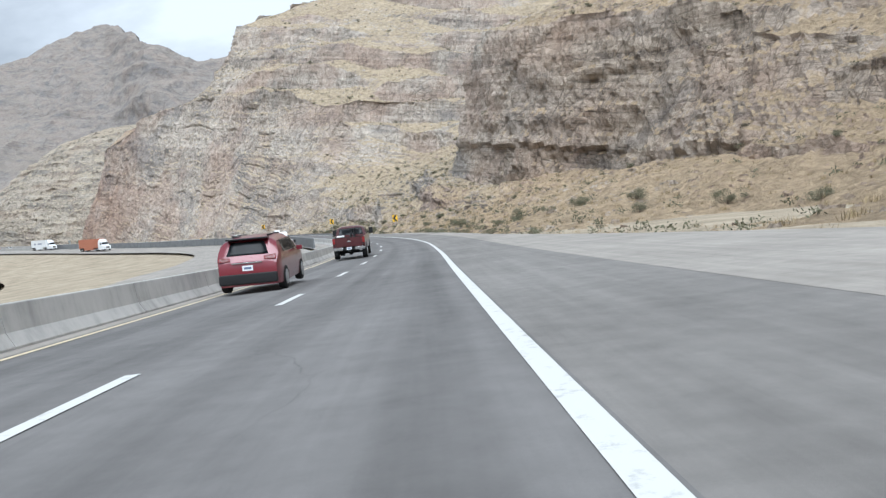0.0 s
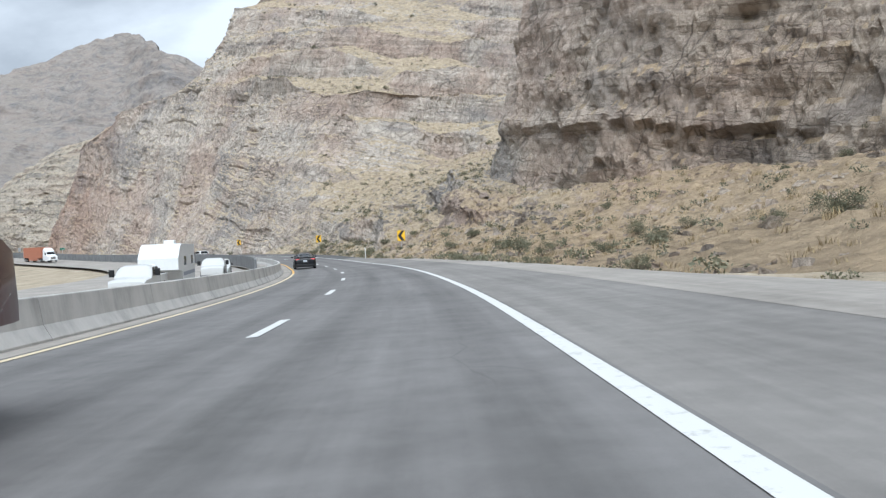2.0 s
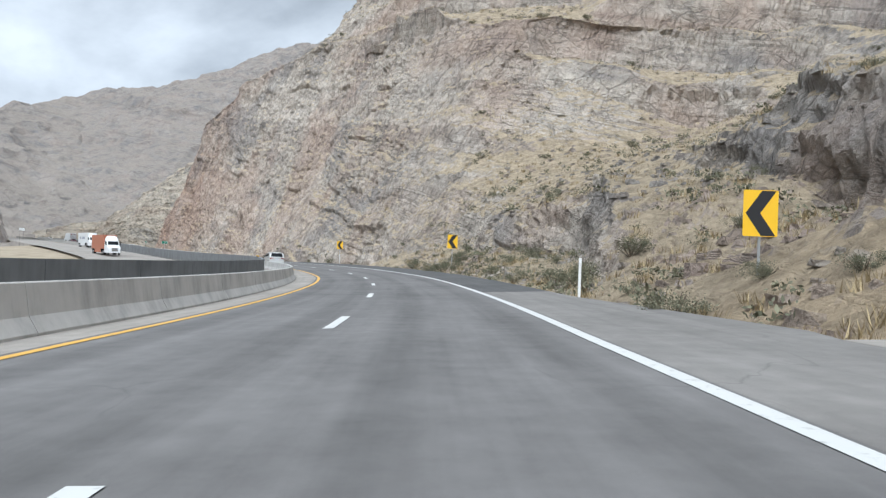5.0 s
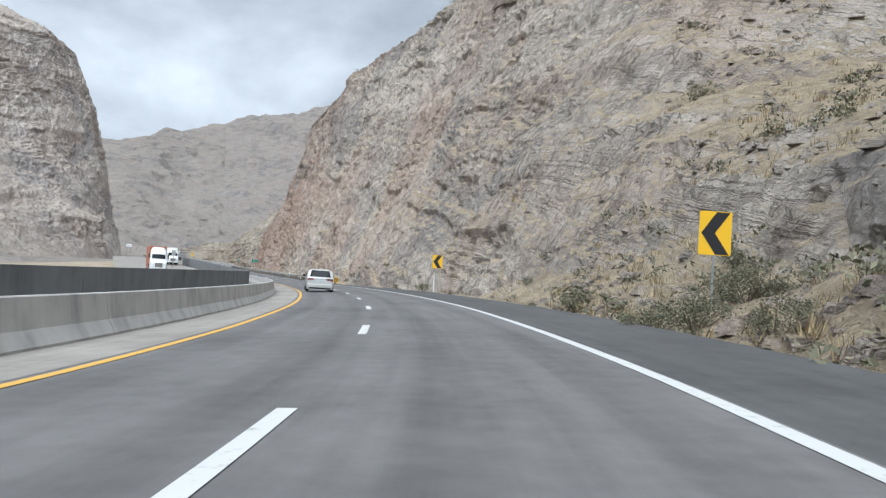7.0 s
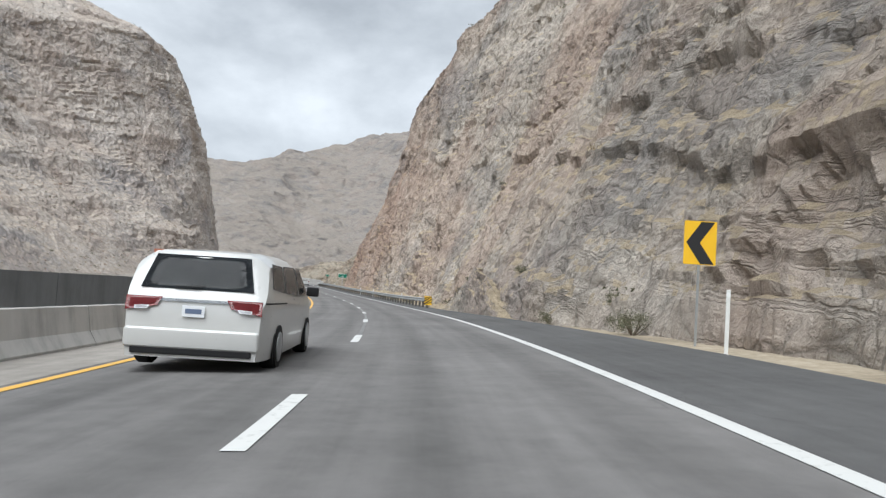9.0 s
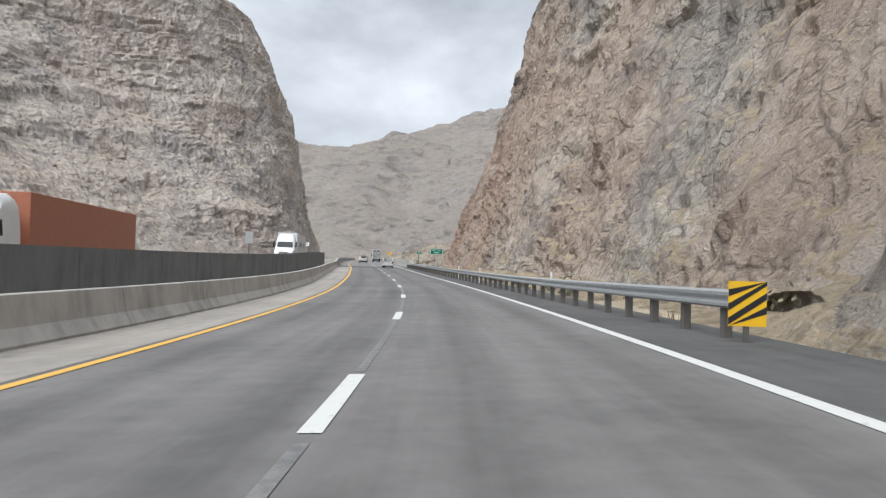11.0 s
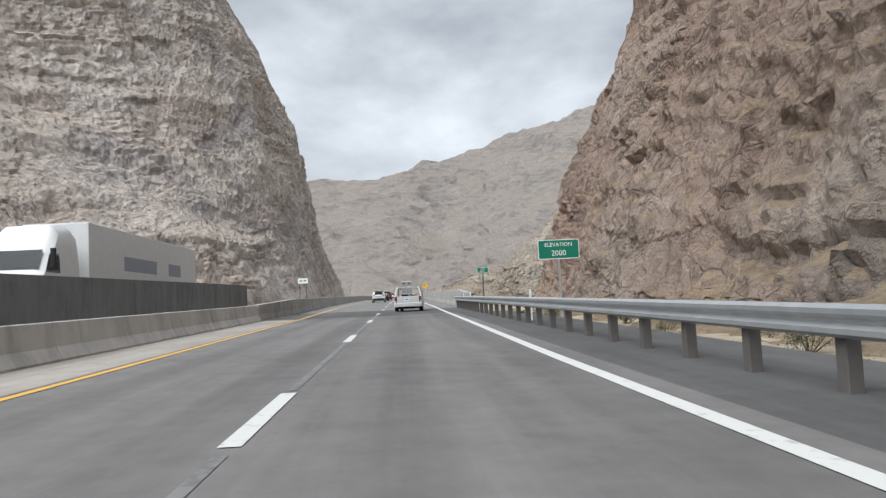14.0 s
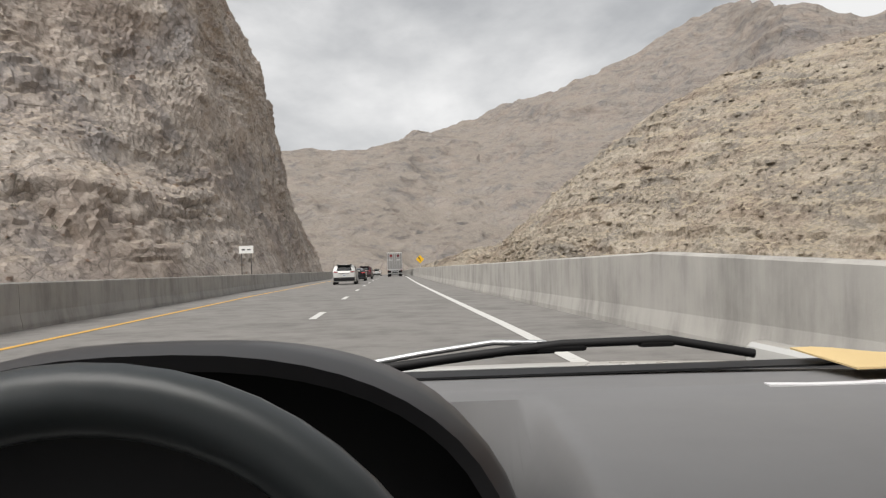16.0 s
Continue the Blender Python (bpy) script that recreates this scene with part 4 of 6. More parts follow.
marker = thing("object_marker", "black and yellow striped marker at the guardrail's end", "road sign", "", on_road(271.6, 5.75))
mp = part("panel", box(-0.3, 0.3, 0, 0.01, 0.25, 0.95), M_SIGN_Y, marker, "yellow striped panel")
for k_ in range(4):
    z0 = 0.25 + 0.22 * k_ - 0.2
    pts = [(-0.3, z0), (-0.3, z0 + 0.11), (0.3, z0 + 0.51), (0.3, z0 + 0.40)]
    pts = [(x, min(0.95, max(0.25, z))) for x, z in pts]
    if len(set(pts)) > 2:
        part("stripe", prism(list(dict.fromkeys(pts)), -0.004, -0.001), M_SIGN_K, mp, "black stripe")
part("post", box(-0.04, 0.04, 0.012, 0.07, -0.5, 0.9), M_WOODPOST, marker)

back = thing("sign_back", "plain grey back of an opposite-lane sign on post", "road sign", "", on_road(338.0, -13.6))
part("panel", box(-0.38, 0.38, 0, 0.006, 2.6, 3.8, 0.002, 1), M_GALV, back)
part("post", box(-0.04, 0.04, 0.008, 0.07, -1.0, 3.7), M_WOODPOST, back)
board2 = thing("notice_board", "white roadside board near the cliff's foot", "road sign", "", on_road(496.0, -19.5))
part("panel", box(-1.05, 1.05, 0, 0.02, 4.2, 5.3, 0.01, 1), M_SIGN_W, board2)
for x_ in (-0.7, 0.7):
    part("post", box(x_ - 0.06, x_ + 0.06, 0.03, 0.12, -3.0, 4.6), M_WOODPOST, board2)
    part("message_bar", box(x_ * 0.6 - 0.25, x_ * 0.6 + 0.25, -0.006, -0.001, 4.65, 4.85), M_SIGN_K, board2, "dark unreadable bar")
curve = thing("curve_sign", "yellow diamond curve warning sign on post", "road sign", "", on_road(520.0, 7.0))
cp = part("panel", prism([(0, 2.2), (0.75, 2.95), (0, 3.7), (-0.75, 2.95)], 0, 0.006), M_SIGN_Y, curve, "yellow diamond panel")
part("arrow", prism([(-0.05, 2.6), (0.08, 2.6), (0.08, 3.0), (-0.1, 3.2), (0.0, 3.3), (-0.32, 3.34), (-0.3, 3.02), (-0.2, 3.12), (-0.05, 2.95)], -0.004, -0.001), M_SIGN_K, cp, "black bent arrow")
part("post", box(-0.04, 0.04, 0.01, 0.07, -6.0, 3.4), M_GALV, curve)

# ---- vehicles ----
M_GLASS = paint("tinted_glass", (0.014, 0.017, 0.02), 0.12, 0, 0.3, 0.02)
M_TYRE = paint("tyre_rubber", (0.018, 0.018, 0.019), 0.85, 0, 0.3, 0.1)
M_RIM = paint("wheel_alloy", (0.42, 0.43, 0.44), 0.35, 0.8, 0.5, 0.1)
M_BLACK = paint("black_trim", (0.012, 0.012, 0.013), 0.6, 0, 0.25, 0.1)
M_CHROME = paint("bumper_chrome", (0.68, 0.69, 0.70), 0.18, 1.0, 0.5, 0.05)
M_RED_L = paint("red_lamp", (0.22, 0.010, 0.012), 0.2, 0, 0.6, 0.05, 0.5)
M_WHITE_L = paint("clear_lamp", (0.75, 0.76, 0.78), 0.2, 0, 0.6, 0.04)
M_PLATE = paint("plate_white", (0.72, 0.74, 0.76), 0.5, 0, 0.4, 0.04)
M_PLATEBAR = paint("plate_bars", (0.12, 0.16, 0.25), 0.5)
M_FADED = paint("faded_blue", (0.28, 0.31, 0.38), 0.5)
M_MAROON = paint("maroon_paint", (0.065, 0.010, 0.013), 0.3, 0.1, 0.5, 0.12, 0.6)
M_RUBY = paint("ruby_paint", (0.15, 0.009, 0.019), 0.3, 0.1, 0.5, 0.08, 0.7)
M_JET = paint("jet_paint", (0.004, 0.0045, 0.006), 0.14, 0.0, 0.22, 0.05, 0.1)
M_SKYGLASS = paint("sky_glass", (0.02, 0.023, 0.027), 0.06, 0, 1.0, 0.02, 1.0)
M_PEARL = paint("pearl_paint", (0.50, 0.50, 0.485), 0.3, 0, 0.5, 0.04, 0.6)
M_TRAILER = paint("trailer_doors", (0.30, 0.295, 0.29), 0.5, 0.15, 0.5, 0.1)
M_TRAILER_W = paint("trailer_white", (0.70, 0.71, 0.71), 0.5, 0, 0.4, 0.07)
M_ORANGE = paint("trailer_orange", (0.40, 0.15, 0.085), 0.55, 0, 0.4, 0.12)
M_ALU = paint("aluminium", (0.60, 0.61, 0.62), 0.35, 0.8, 0.5, 0.1)


def lamp_on(name, color, strength):
    n = Nodes(name, 0.4)
    n.bsdf.inputs["Emission Color"].default_value = (*color, 1)
    n.bsdf.inputs["Emission Strength"].default_value = strength
    return n.base(color)


M_LAMP_ON = lamp_on("lit_red_lamp", (0.8, 0.03, 0.03), 1.2)


def soften(bm, angle=32):
    for e_ in bm.edges:
        if len(e_.link_faces) == 2 and e_.calc_face_angle(0) > radians(angle):
            e_.smooth = False
    return bm


def upper(bm, z):
    """What stands above a height."""
    bmesh.ops.bisect_plane(bm, geom=bm.verts[:] + bm.edges[:] + bm.faces[:], plane_co=(0, 0, z), plane_no=(0, 0, 1), clear_inner=True)
    return bm


def wheel(parent, x, y, r, w, rim=True):
    side = 1 if x > 0 else -1
    turn = pose(x, y, r, 0, 90, 0)
    ty = part("wheel", soften(cyl(r, w, turn, 28, bevel=0.03)), M_TYRE, parent, "black rubber tyre", True)
    if rim:
        rm = part("rim", soften(cyl(r * 0.64, 0.02, pose(x + side * (w / 2 + 0.002), y, r, 0, 90, 0), 20, bevel=0.006)), M_RIM, ty, "alloy wheel rim", True)
    return ty


class Body:
    """A car body from its side line: zt(y) the top, w(y, z) the half width."""

    def __init__(self, length, width, top, bottom=0.22, belt=1.0, tumble=0.2, nose=0.25, tail=0.12):
        self.L, self.W, self.top, self.bot, self.belt, self.tumble, self.nose, self.tail = length, width / 2, top, bottom, belt, tumble, nose, tail
        self.roof = max(z for _, z in top)

    def zt(self, y):
        return float(np.interp(y, *zip(*self.top)))

    def w(self, y, z):
        k = self.W
        if z > self.belt:
            k *= 1 - self.tumble * ((z - self.belt) / (self.roof - self.belt)) ** 1.25
        elif z < 0.45:
            k *= 0.97 + 0.03 * (z - self.bot) / (0.45 - self.bot)
        a = max(0.0, 1 - y / 0.55)
        b = max(0.0, 1 - (self.L - y) / 0.8)
        return k * (1 - self.tail * a**2.4 - self.nose * b**2.2)

    def back(self, z):
        """How far forward the tail stands at a height."""
        for (y0, z0), (y1, z1) in zip(self.top, self.top[1:]):
            if z0 <= z <= z1 and z1 > z0:
                return y0 + (y1 - y0) * (z - z0) / (z1 - z0)
        return 0.0

    def mesh(self):
        ys = sorted(set([round(y, 3) for y, _ in self.top] + [round(v, 3) for v in np.linspace(0, self.L, 34)] + [0.04, 0.1, 0.2, self.L - 0.05, self.L - 0.15]))
        fr = [0, 0.1, 0.25, 0.45, 0.6, 0.75, 0.88, 0.955, 1.0]
        bm, rings = bmesh.new(), []
        for y in ys:
            zt = self.zt(y)
            half = []
            for f in fr:
                z = self.bot + (zt - self.bot) * f
                x = self.w(y, z) * (1 - 0.30 * max(0, (f - 0.86) / 0.14) ** 2.2)
                half.append((x, z - 0.012 * max(0, (f - 0.86) / 0.14)))
            pts = [(-x, z) for x, z in half] + [(0, zt)] + [(x, z) for x, z in half[::-1]]
            rings.append([bm.verts.new((x, y, z)) for x, z in pts])
        for a, b in zip(rings, rings[1:]):
            for i in range(len(a) - 1):
                bm.faces.new((a[i], a[i + 1], b[i + 1], b[i]))
            bm.faces.new((a[-1], a[0], b[0], b[-1]))
        bm.faces.new(rings[0][::-1])
        bm.faces.new(rings[-1])
        bmesh.ops.recalc_face_normals(bm, faces=bm.faces[:])
        return soften(bm)

    def side_panel(self, yz, side, off=0.008):
        """A sheet on the flank through points of y and z, subdivided so as to follow it."""
        bm = bmesh.new()
        (ya, za), (yb, zb), (yc, zc), (yd, zd) = yz  # rear low, front low, front high, rear high
        g = []
        for v in np.linspace(0, 1, 6):
            row = []
            for u in np.linspace(0, 1, 8):
                y = (1 - v) * ((1 - u) * ya + u * yb) + v * ((1 - u) * yd + u * yc)
                z = (1 - v) * ((1 - u) * za + u * zb) + v * ((1 - u) * zd + u * zc)
                row.append(bm.verts.new((side * (self.w(y, z) + off), y, z)))
            g.append(row)
        for r0, r1 in zip(g, g[1:]):
            for i in range(7):
                bm.faces.new((r0[i], r0[i + 1], r1[i + 1], r1[i]))
        bmesh.ops.solidify(bm, geom=bm.faces[:], thickness=0.004)
        bmesh.ops.recalc_face_normals(bm, faces=bm.faces[:])
        return bm

    def tail_panel(self, xz, off=0.008, deep=0.006, lift=0.0):
        bm = bmesh.new()
        (xa, za), (xb, zb), (xc, zc), (xd, zd) = xz
        g = []
        for v in np.linspace(0, 1, 6):
            row = []
            for u in np.linspace(0, 1, 8):
                x = (1 - v) * ((1 - u) * xa + u * xb) + v * ((1 - u) * xd + u * xc)
                z = (1 - v) * ((1 - u) * za + u * zb) + v * ((1 - u) * zd + u * zc)
                row.append(bm.verts.new((x, self.back(z) - off, z + lift)))
            g.append(row)
        for r0, r1 in zip(g, g[1:]):
            for i in range(7):
                bm.faces.new((r0[i], r0[i + 1], r1[i + 1], r1[i]))
        bmesh.ops.solidify(bm, geom=bm.faces[:], thickness=deep)
        bmesh.ops.recalc_face_normals(bm, faces=bm.faces[:])
        return bm


def number_plate(parent, y, z, w=0.31, h=0.155):
    p = part("number_plate", box(-w / 2, w / 2, y - 0.012, y - 0.004, z - h / 2, z + h / 2, 0.003, 1), M_PLATE, parent, "white number plate with blurred bars")
    part("plate_bar", box(-w * 0.36, w * 0.36, y - 0.015, y - 0.0125, z - h * 0.2, z + h * 0.22), M_PLATEBAR, p, "dark unreadable bar")
    return p


def mirrors(t, b, y, z, mat, size=(0.2, 0.12, 0.14)):
    for sd in (-1, 1):
        x = sd * (b.w(y, z) + 0.02)
        part("side_mirror", soften(box(min(x, x + sd * size[0]), max(x, x + sd * size[0]), y - size[1] / 2, y + size[1] / 2, z, z + size[2], 0.03, 3)), mat, t, "", True)


def wheels(t, b, ya, yb, r, w=0.23):
    for y in (ya, yb):
        for sd in (-1, 1):
            x = sd * (b.w(y, r) + 0.004)
            bm = upper(cyl(r * 1.14, 0.03, pose(x - sd * 0.008, y, r + 0.02, 0, 90, 0), 30), b.bot + 0.01)
            part("wheel_arch", bm, M_BLACK, t, "dark wheel arch")
            wheel(t, sd * (b.w(y, r) - w / 2 + 0.035), y, r, w)


def red_suv(m, coat=None, label="ruby red compact suv in the passing lane"):
    coat = coat or M_RUBY
    t = thing("suv", label, "car", "traffic", m)
    b = Body(4.75, 1.90, [(0.0, 0.50), (0.03, 0.95), (0.10, 1.10), (0.42, 1.60), (0.5, 1.645), (1.6, 1.70), (2.6, 1.68), (3.05, 1.52), (3.55, 1.14), (4.3, 1.02), (4.65, 0.86), (4.75, 0.6)], 0.24, 1.05, 0.24)
    body = part("body", b.mesh(), coat, t, "glossy car paint", True)
    part("rear_window", b.tail_panel([(-0.62, 1.14), (0.62, 1.14), (0.50, 1.52), (-0.50, 1.52)]), M_GLASS, t, "dark tinted rear window", True)
    part("spoiler", soften(box(-0.62, 0.62, 0.22, 0.52, 1.585, 1.635, 0.02, 2)), M_JET, t, "black roof spoiler")
    for sd in (-1, 1):
        part("side_window", b.side_panel([(0.75, 1.13), (3.15, 1.10), (2.75, 1.52), (0.85, 1.50)], sd), M_GLASS, t, "dark side windows", True)
        part("tail_light", b.tail_panel([(sd * 0.50, 0.98), (sd * 0.86, 0.98), (sd * 0.84, 1.12), (sd * 0.50, 1.08)], 0.02, 0.02), M_RED_L, t, "red tail light", True)
        part("roof_rail", box(sd * 0.52 - 0.018, sd * 0.52 + 0.018, 0.75, 2.5, 1.64, 1.70, 0.01, 1), M_BLACK, t)
    part("bumper", soften(box(-0.86, 0.86, -0.06, 0.25, 0.30, 0.60, 0.05, 3)), M_BLACK, t, "black lower bumper", True)
    part("chrome_strip", box(-0.45, 0.45, -0.012, 0.01, 0.90, 0.935, 0.004, 1), M_CHROME, t)
    number_plate(t, 0.02, 0.76)
    mirrors(t, b, 3.0, 1.05, coat)
    wheels(t, b, 0.85, 3.75, 0.36)
    return t


def fastback(m):
    t = thing("sedan", "shiny black fastback car in the passing lane", "car", "traffic", m)
    b = Body(4.72, 1.88, [(0.0, 0.40), (0.03, 0.60), (0.08, 0.80), (0.13, 0.95), (0.20, 1.00), (0.34, 1.025), (0.75, 1.17), (1.3, 1.33), (1.9, 1.43), (2.3, 1.445), (2.7, 1.41), (3.3, 1.16), (3.75, 0.97), (4.4, 0.82), (4.72, 0.54)], 0.17, 0.90, 0.36, 0.28, 0.26)
    part("body", b.mesh(), M_JET, t, "glossy black paint", True)
    part("rear_window", b.tail_panel([(-0.62, 1.04), (0.62, 1.04), (0.48, 1.40), (-0.48, 1.40)], 0.012, 0.005, 0.012), M_SKYGLASS, t, "sloping rear glass bright with sky", True)
    part("lip_spoiler", soften(box(-0.60, 0.60, 0.15, 0.30, 1.005, 1.03, 0.01, 2)), M_BLACK, t)
    for sd in (-1, 1):
        part("side_window", b.side_panel([(0.80, 0.98), (3.35, 0.93), (2.7, 1.31), (1.25, 1.29)], sd), M_GLASS, t, "dark side windows", True)
        tl = part("tail_light", b.tail_panel([(sd * 0.48, 0.86), (sd * 0.86, 0.80), (sd * 0.86, 0.93), (sd * 0.40, 0.905)], 0.02, 0.03), M_RED_L, t, "lit-looking red tail light", True)
        part("lamp_strip", b.tail_panel([(sd * 0.52, 0.868), (sd * 0.80, 0.835), (sd * 0.80, 0.86), (sd * 0.52, 0.888)], 0.055, 0.01), M_LAMP_ON, tl, "glowing red lamp strip", True)
        part("sill", soften(box(min(sd * 0.84, sd * 0.93), max(sd * 0.84, sd * 0.93), 1.35, 3.35, 0.17, 0.27, 0.03, 2)), M_BLACK, t, "black door sill")
        part("door_handle", b.side_panel([(1.35, 0.80), (1.6, 0.80), (1.6, 0.83), (1.35, 0.83)], sd, 0.012), M_CHROME, t, "flush door handle")
    part("bumper", soften(box(-0.80, 0.80, -0.05, 0.3, 0.20, 0.44, 0.06, 3)), M_BLACK, t, "dark rear diffuser", True)
    part("plate_recess", b.tail_panel([(-0.34, 0.60), (0.34, 0.60), (0.30, 0.80), (-0.30, 0.80)], 0.006, 0.004), M_BLACK, t, "dark recess round the plate")
    number_plate(t, 0.025, 0.70)
    mirrors(t, b, 3.2, 0.94, M_JET, (0.2, 0.11, 0.13))
    wheels(t, b, 0.92, 3.8, 0.34)
    return t


def minivan(m):
    t = thing("minivan", "clean pearl white minivan in the passing lane", "car", "traffic", m)
    b = Body(5.15, 2.01, [(0.0, 0.46), (0.02, 0.80), (0.06, 1.02), (0.12, 1.12), (0.36, 1.60), (0.46, 1.69), (1.2, 1.735), (2.8, 1.74), (3.3, 1.66), (4.15, 1.15), (4.75, 1.0), (5.05, 0.85), (5.15, 0.55)], 0.2, 1.05, 0.15, 0.3, 0.10)
    part("body", b.mesh(), M_PEARL, t, "pearl white paint", True)
    part("rear_window", b.tail_panel([(-0.78, 1.14), (0.78, 1.14), (0.66, 1.62), (-0.66, 1.62)]), M_GLASS, t, "wide dark rear window", True)
    part("wiper", box(-0.30, 0.05, 0.09, 0.11, 1.16, 1.18), M_BLACK, t)
    part("chrome_strip", b.tail_panel([(-0.5, 0.965), (0.5, 0.965), (0.5, 1.005), (-0.5, 1.005)], 0.022, 0.014), M_CHROME, t, "chrome strip above the plate")
    for sd in (-1, 1):
        part("side_window", b.side_panel([(0.42, 1.20), (1.45, 1.14), (1.45, 1.55), (0.62, 1.57)], sd), M_GLASS, t, "dark rear quarter window", True)
        part("side_window", b.side_panel([(1.55, 1.13), (2.75, 1.10), (2.72, 1.57), (1.55, 1.56)], sd), M_GLASS, t, "dark sliding door window", True)
        part("side_window", b.side_panel([(2.85, 1.10), (3.95, 1.10), (3.25, 1.56), (2.85, 1.57)], sd), M_GLASS, t, "dark front door window", True)
        tl = part("tail_light", b.tail_panel([(sd * 0.50, 0.90), (sd * 0.93, 0.82), (sd * 0.93, 1.02), (sd * 0.44, 1.02)], 0.024, 0.02), M_RED_L, t, "large wedge red tail light", True)
        part("lamp_strip", b.tail_panel([(sd * 0.62, 0.85), (sd * 0.80, 0.84), (sd * 0.80, 0.89), (sd * 0.60, 0.90)], 0.05, 0.01), M_WHITE_L, tl, "clear reversing lamp", True)
        part("reflector", box(min(sd * 0.55, sd * 0.75), max(sd * 0.55, sd * 0.75), -0.03, -0.01, 0.43, 0.46), M_BLACK, t)
        part("slide_rail", b.side_panel([(0.1, 0.99), (1.6, 0.975), (1.6, 0.995), (0.1, 1.01)], sd, 0.01), M_BLACK, t, "dark door rail")
        part("door_handle", b.side_panel([(1.75, 0.93), (2.0, 0.93), (2.0, 0.965), (1.75, 0.965)], sd, 0.03), M_PEARL, t)
    part("bumper", soften(box(-0.92, 0.92, -0.05, 0.3, 0.32, 0.60, 0.06, 3)), M_PEARL, t, "white rear bumper", True)
    part("valance", soften(box(-0.82, 0.82, -0.03, 0.3, 0.24, 0.34, 0.02, 2)), M_BLACK, t, "dark lower valance")
    number_plate(t, -0.0, 0.84)
    mirrors(t, b, 3.75, 1.08, M_BLACK, (0.22, 0.12, 0.17))
    wheels(t, b, 1.0, 4.1, 0.35)
    return t


def pickup(m, paint_mat, label, lift=0.12, crew=True):
    t = thing("pickup_truck", label, "truck", "traffic", m)
    g = lift
    # bed
    part("bed_floor", box(-0.95, 0.95, 0.06, 2.1, 0.72 + g, 0.80 + g, 0.01, 1), M_BLACK, t, "dark bed floor")
    for sd in (-1, 1):
        bs = part("bed_side", soften(box(min(sd * 0.90, sd * 1.01), max(sd * 0.90, sd * 1.01), 0.05, 2.12, 0.58 + g, 1.30 + g, 0.03, 3)), paint_mat, t, "", True)
        part("fender_flare", upper(cyl(0.53, 0.05, pose(sd * 0.995, 1.25, 0.42 + g, 0, 90, 0), 36), 0.58 + g), paint_mat, bs, "bulging wheel fender")
        part("wheel_arch", upper(cyl(0.48, 0.055, pose(sd * 0.997, 1.25, 0.42 + g, 0, 90, 0), 36), 0.575 + g), M_BLACK, t, "dark wheel arch")
        part("wheel_arch", upper(cyl(0.48, 0.065, pose(sd * 0.99, 5.0, 0.42 + g, 0, 90, 0), 36), 0.50 + g), M_BLACK, t, "dark wheel arch")
        part("tail_light", soften(box(min(sd * 0.86, sd * 1.013), max(sd * 0.86, sd * 1.013), -0.012, 0.10, 0.92 + g, 1.26 + g, 0.015, 2)), M_RED_L, t, "tall red tail light", True)
        part("bumper_end", soften(box(min(sd * 0.38, sd * 1.0), max(sd * 0.38, sd * 1.0), -0.16, 0.04, 0.50 + g, 0.68 + g, 0.03, 3)), M_CHROME, t, "chrome bumper corner", True)
        for y in (1.25, 5.0):
            wheel(t, sd * 0.895, y, 0.42, 0.31)
        mr = part("side_mirror", soften(box(min(sd * 1.08, sd * 1.36), max(sd * 1.08, sd * 1.36), 3.95, 4.10, 1.32 + g, 1.72 + g, 0.04, 3)), M_BLACK, t, "large black towing mirror", True)
        part("mirror_arm", box(min(sd * 0.9, sd * 1.12), max(sd * 0.9, sd * 1.12), 4.0, 4.06, 1.42 + g, 1.47 + g), M_BLACK, mr)
    tg = part("tailgate", soften(box(-0.855, 0.855, 0.0, 0.07, 0.70 + g, 1.30 + g, 0.02, 2)), paint_mat, t, "tailgate with embossed band", True)
    part("tailgate_lip", soften(box(-0.86, 0.86, -0.012, 0.08, 1.285 + g, 1.325 + g, 0.012, 2)), M_BLACK, tg, "black tailgate lip")
    part("emblem", cyl(0.09, 0.02, pose(0, -0.008, 1.04 + g, 90, 0, 0) @ Matrix.Diagonal((1.4, 0.55, 1, 1)), 24), M_CHROME, tg, "oval chrome emblem")
    part("tailgate_handle", box(-0.1, 0.1, -0.014, 0.0, 1.16 + g, 1.22 + g), M_BLACK, tg)
    part("bumper_step", box(-0.38, 0.38, -0.14, 0.04, 0.50 + g, 0.62 + g, 0.02, 2), M_BLACK, t, "black bumper step")
    part("hitch", box(-0.06, 0.06, -0.24, 0.3, 0.38 + g, 0.48 + g, 0.01, 1), M_BLACK, t)
    number_plate(t, -0.13, 0.60 + g)
    part("chassis", box(-0.62, 0.62, 0.1, 5.8, 0.42 + g, 0.62 + g, 0.02, 1), M_BLACK, t)
    part("axle", cyl(0.07, 1.5, pose(0, 1.25, 0.42, 0, 90, 0), 14), M_BLACK, t)
    part("differential", cyl(0.17, 0.22, pose(0, 1.25, 0.42, 90, 0, 0), 16), M_BLACK, t)
    cab = Body(3.95, 2.02, [(0.0, 1.30), (0.03, 1.45), (0.10, 1.86), (0.22, 1.93), (1.2, 1.96), (1.75, 1.90), (2.35, 1.36), (2.45, 1.32), (3.6, 1.24), (3.88, 1.1), (3.95, 0.7)], 0.50, 1.28, 0.17, 0.10, 0.03)
    bm = cab.mesh()
    bm.transform(Matrix.Translation((0, 2.14, g)))
    cb = part("cab", bm, paint_mat, t, "", True)
    bm = cab.tail_panel([(-0.80, 1.38), (0.80, 1.38), (0.72, 1.80), (-0.72, 1.80)])
    bm.transform(Matrix.Translation((0, 2.14, g)))
    part("rear_window", bm, M_GLASS, cb, "dark rear cab window", True)
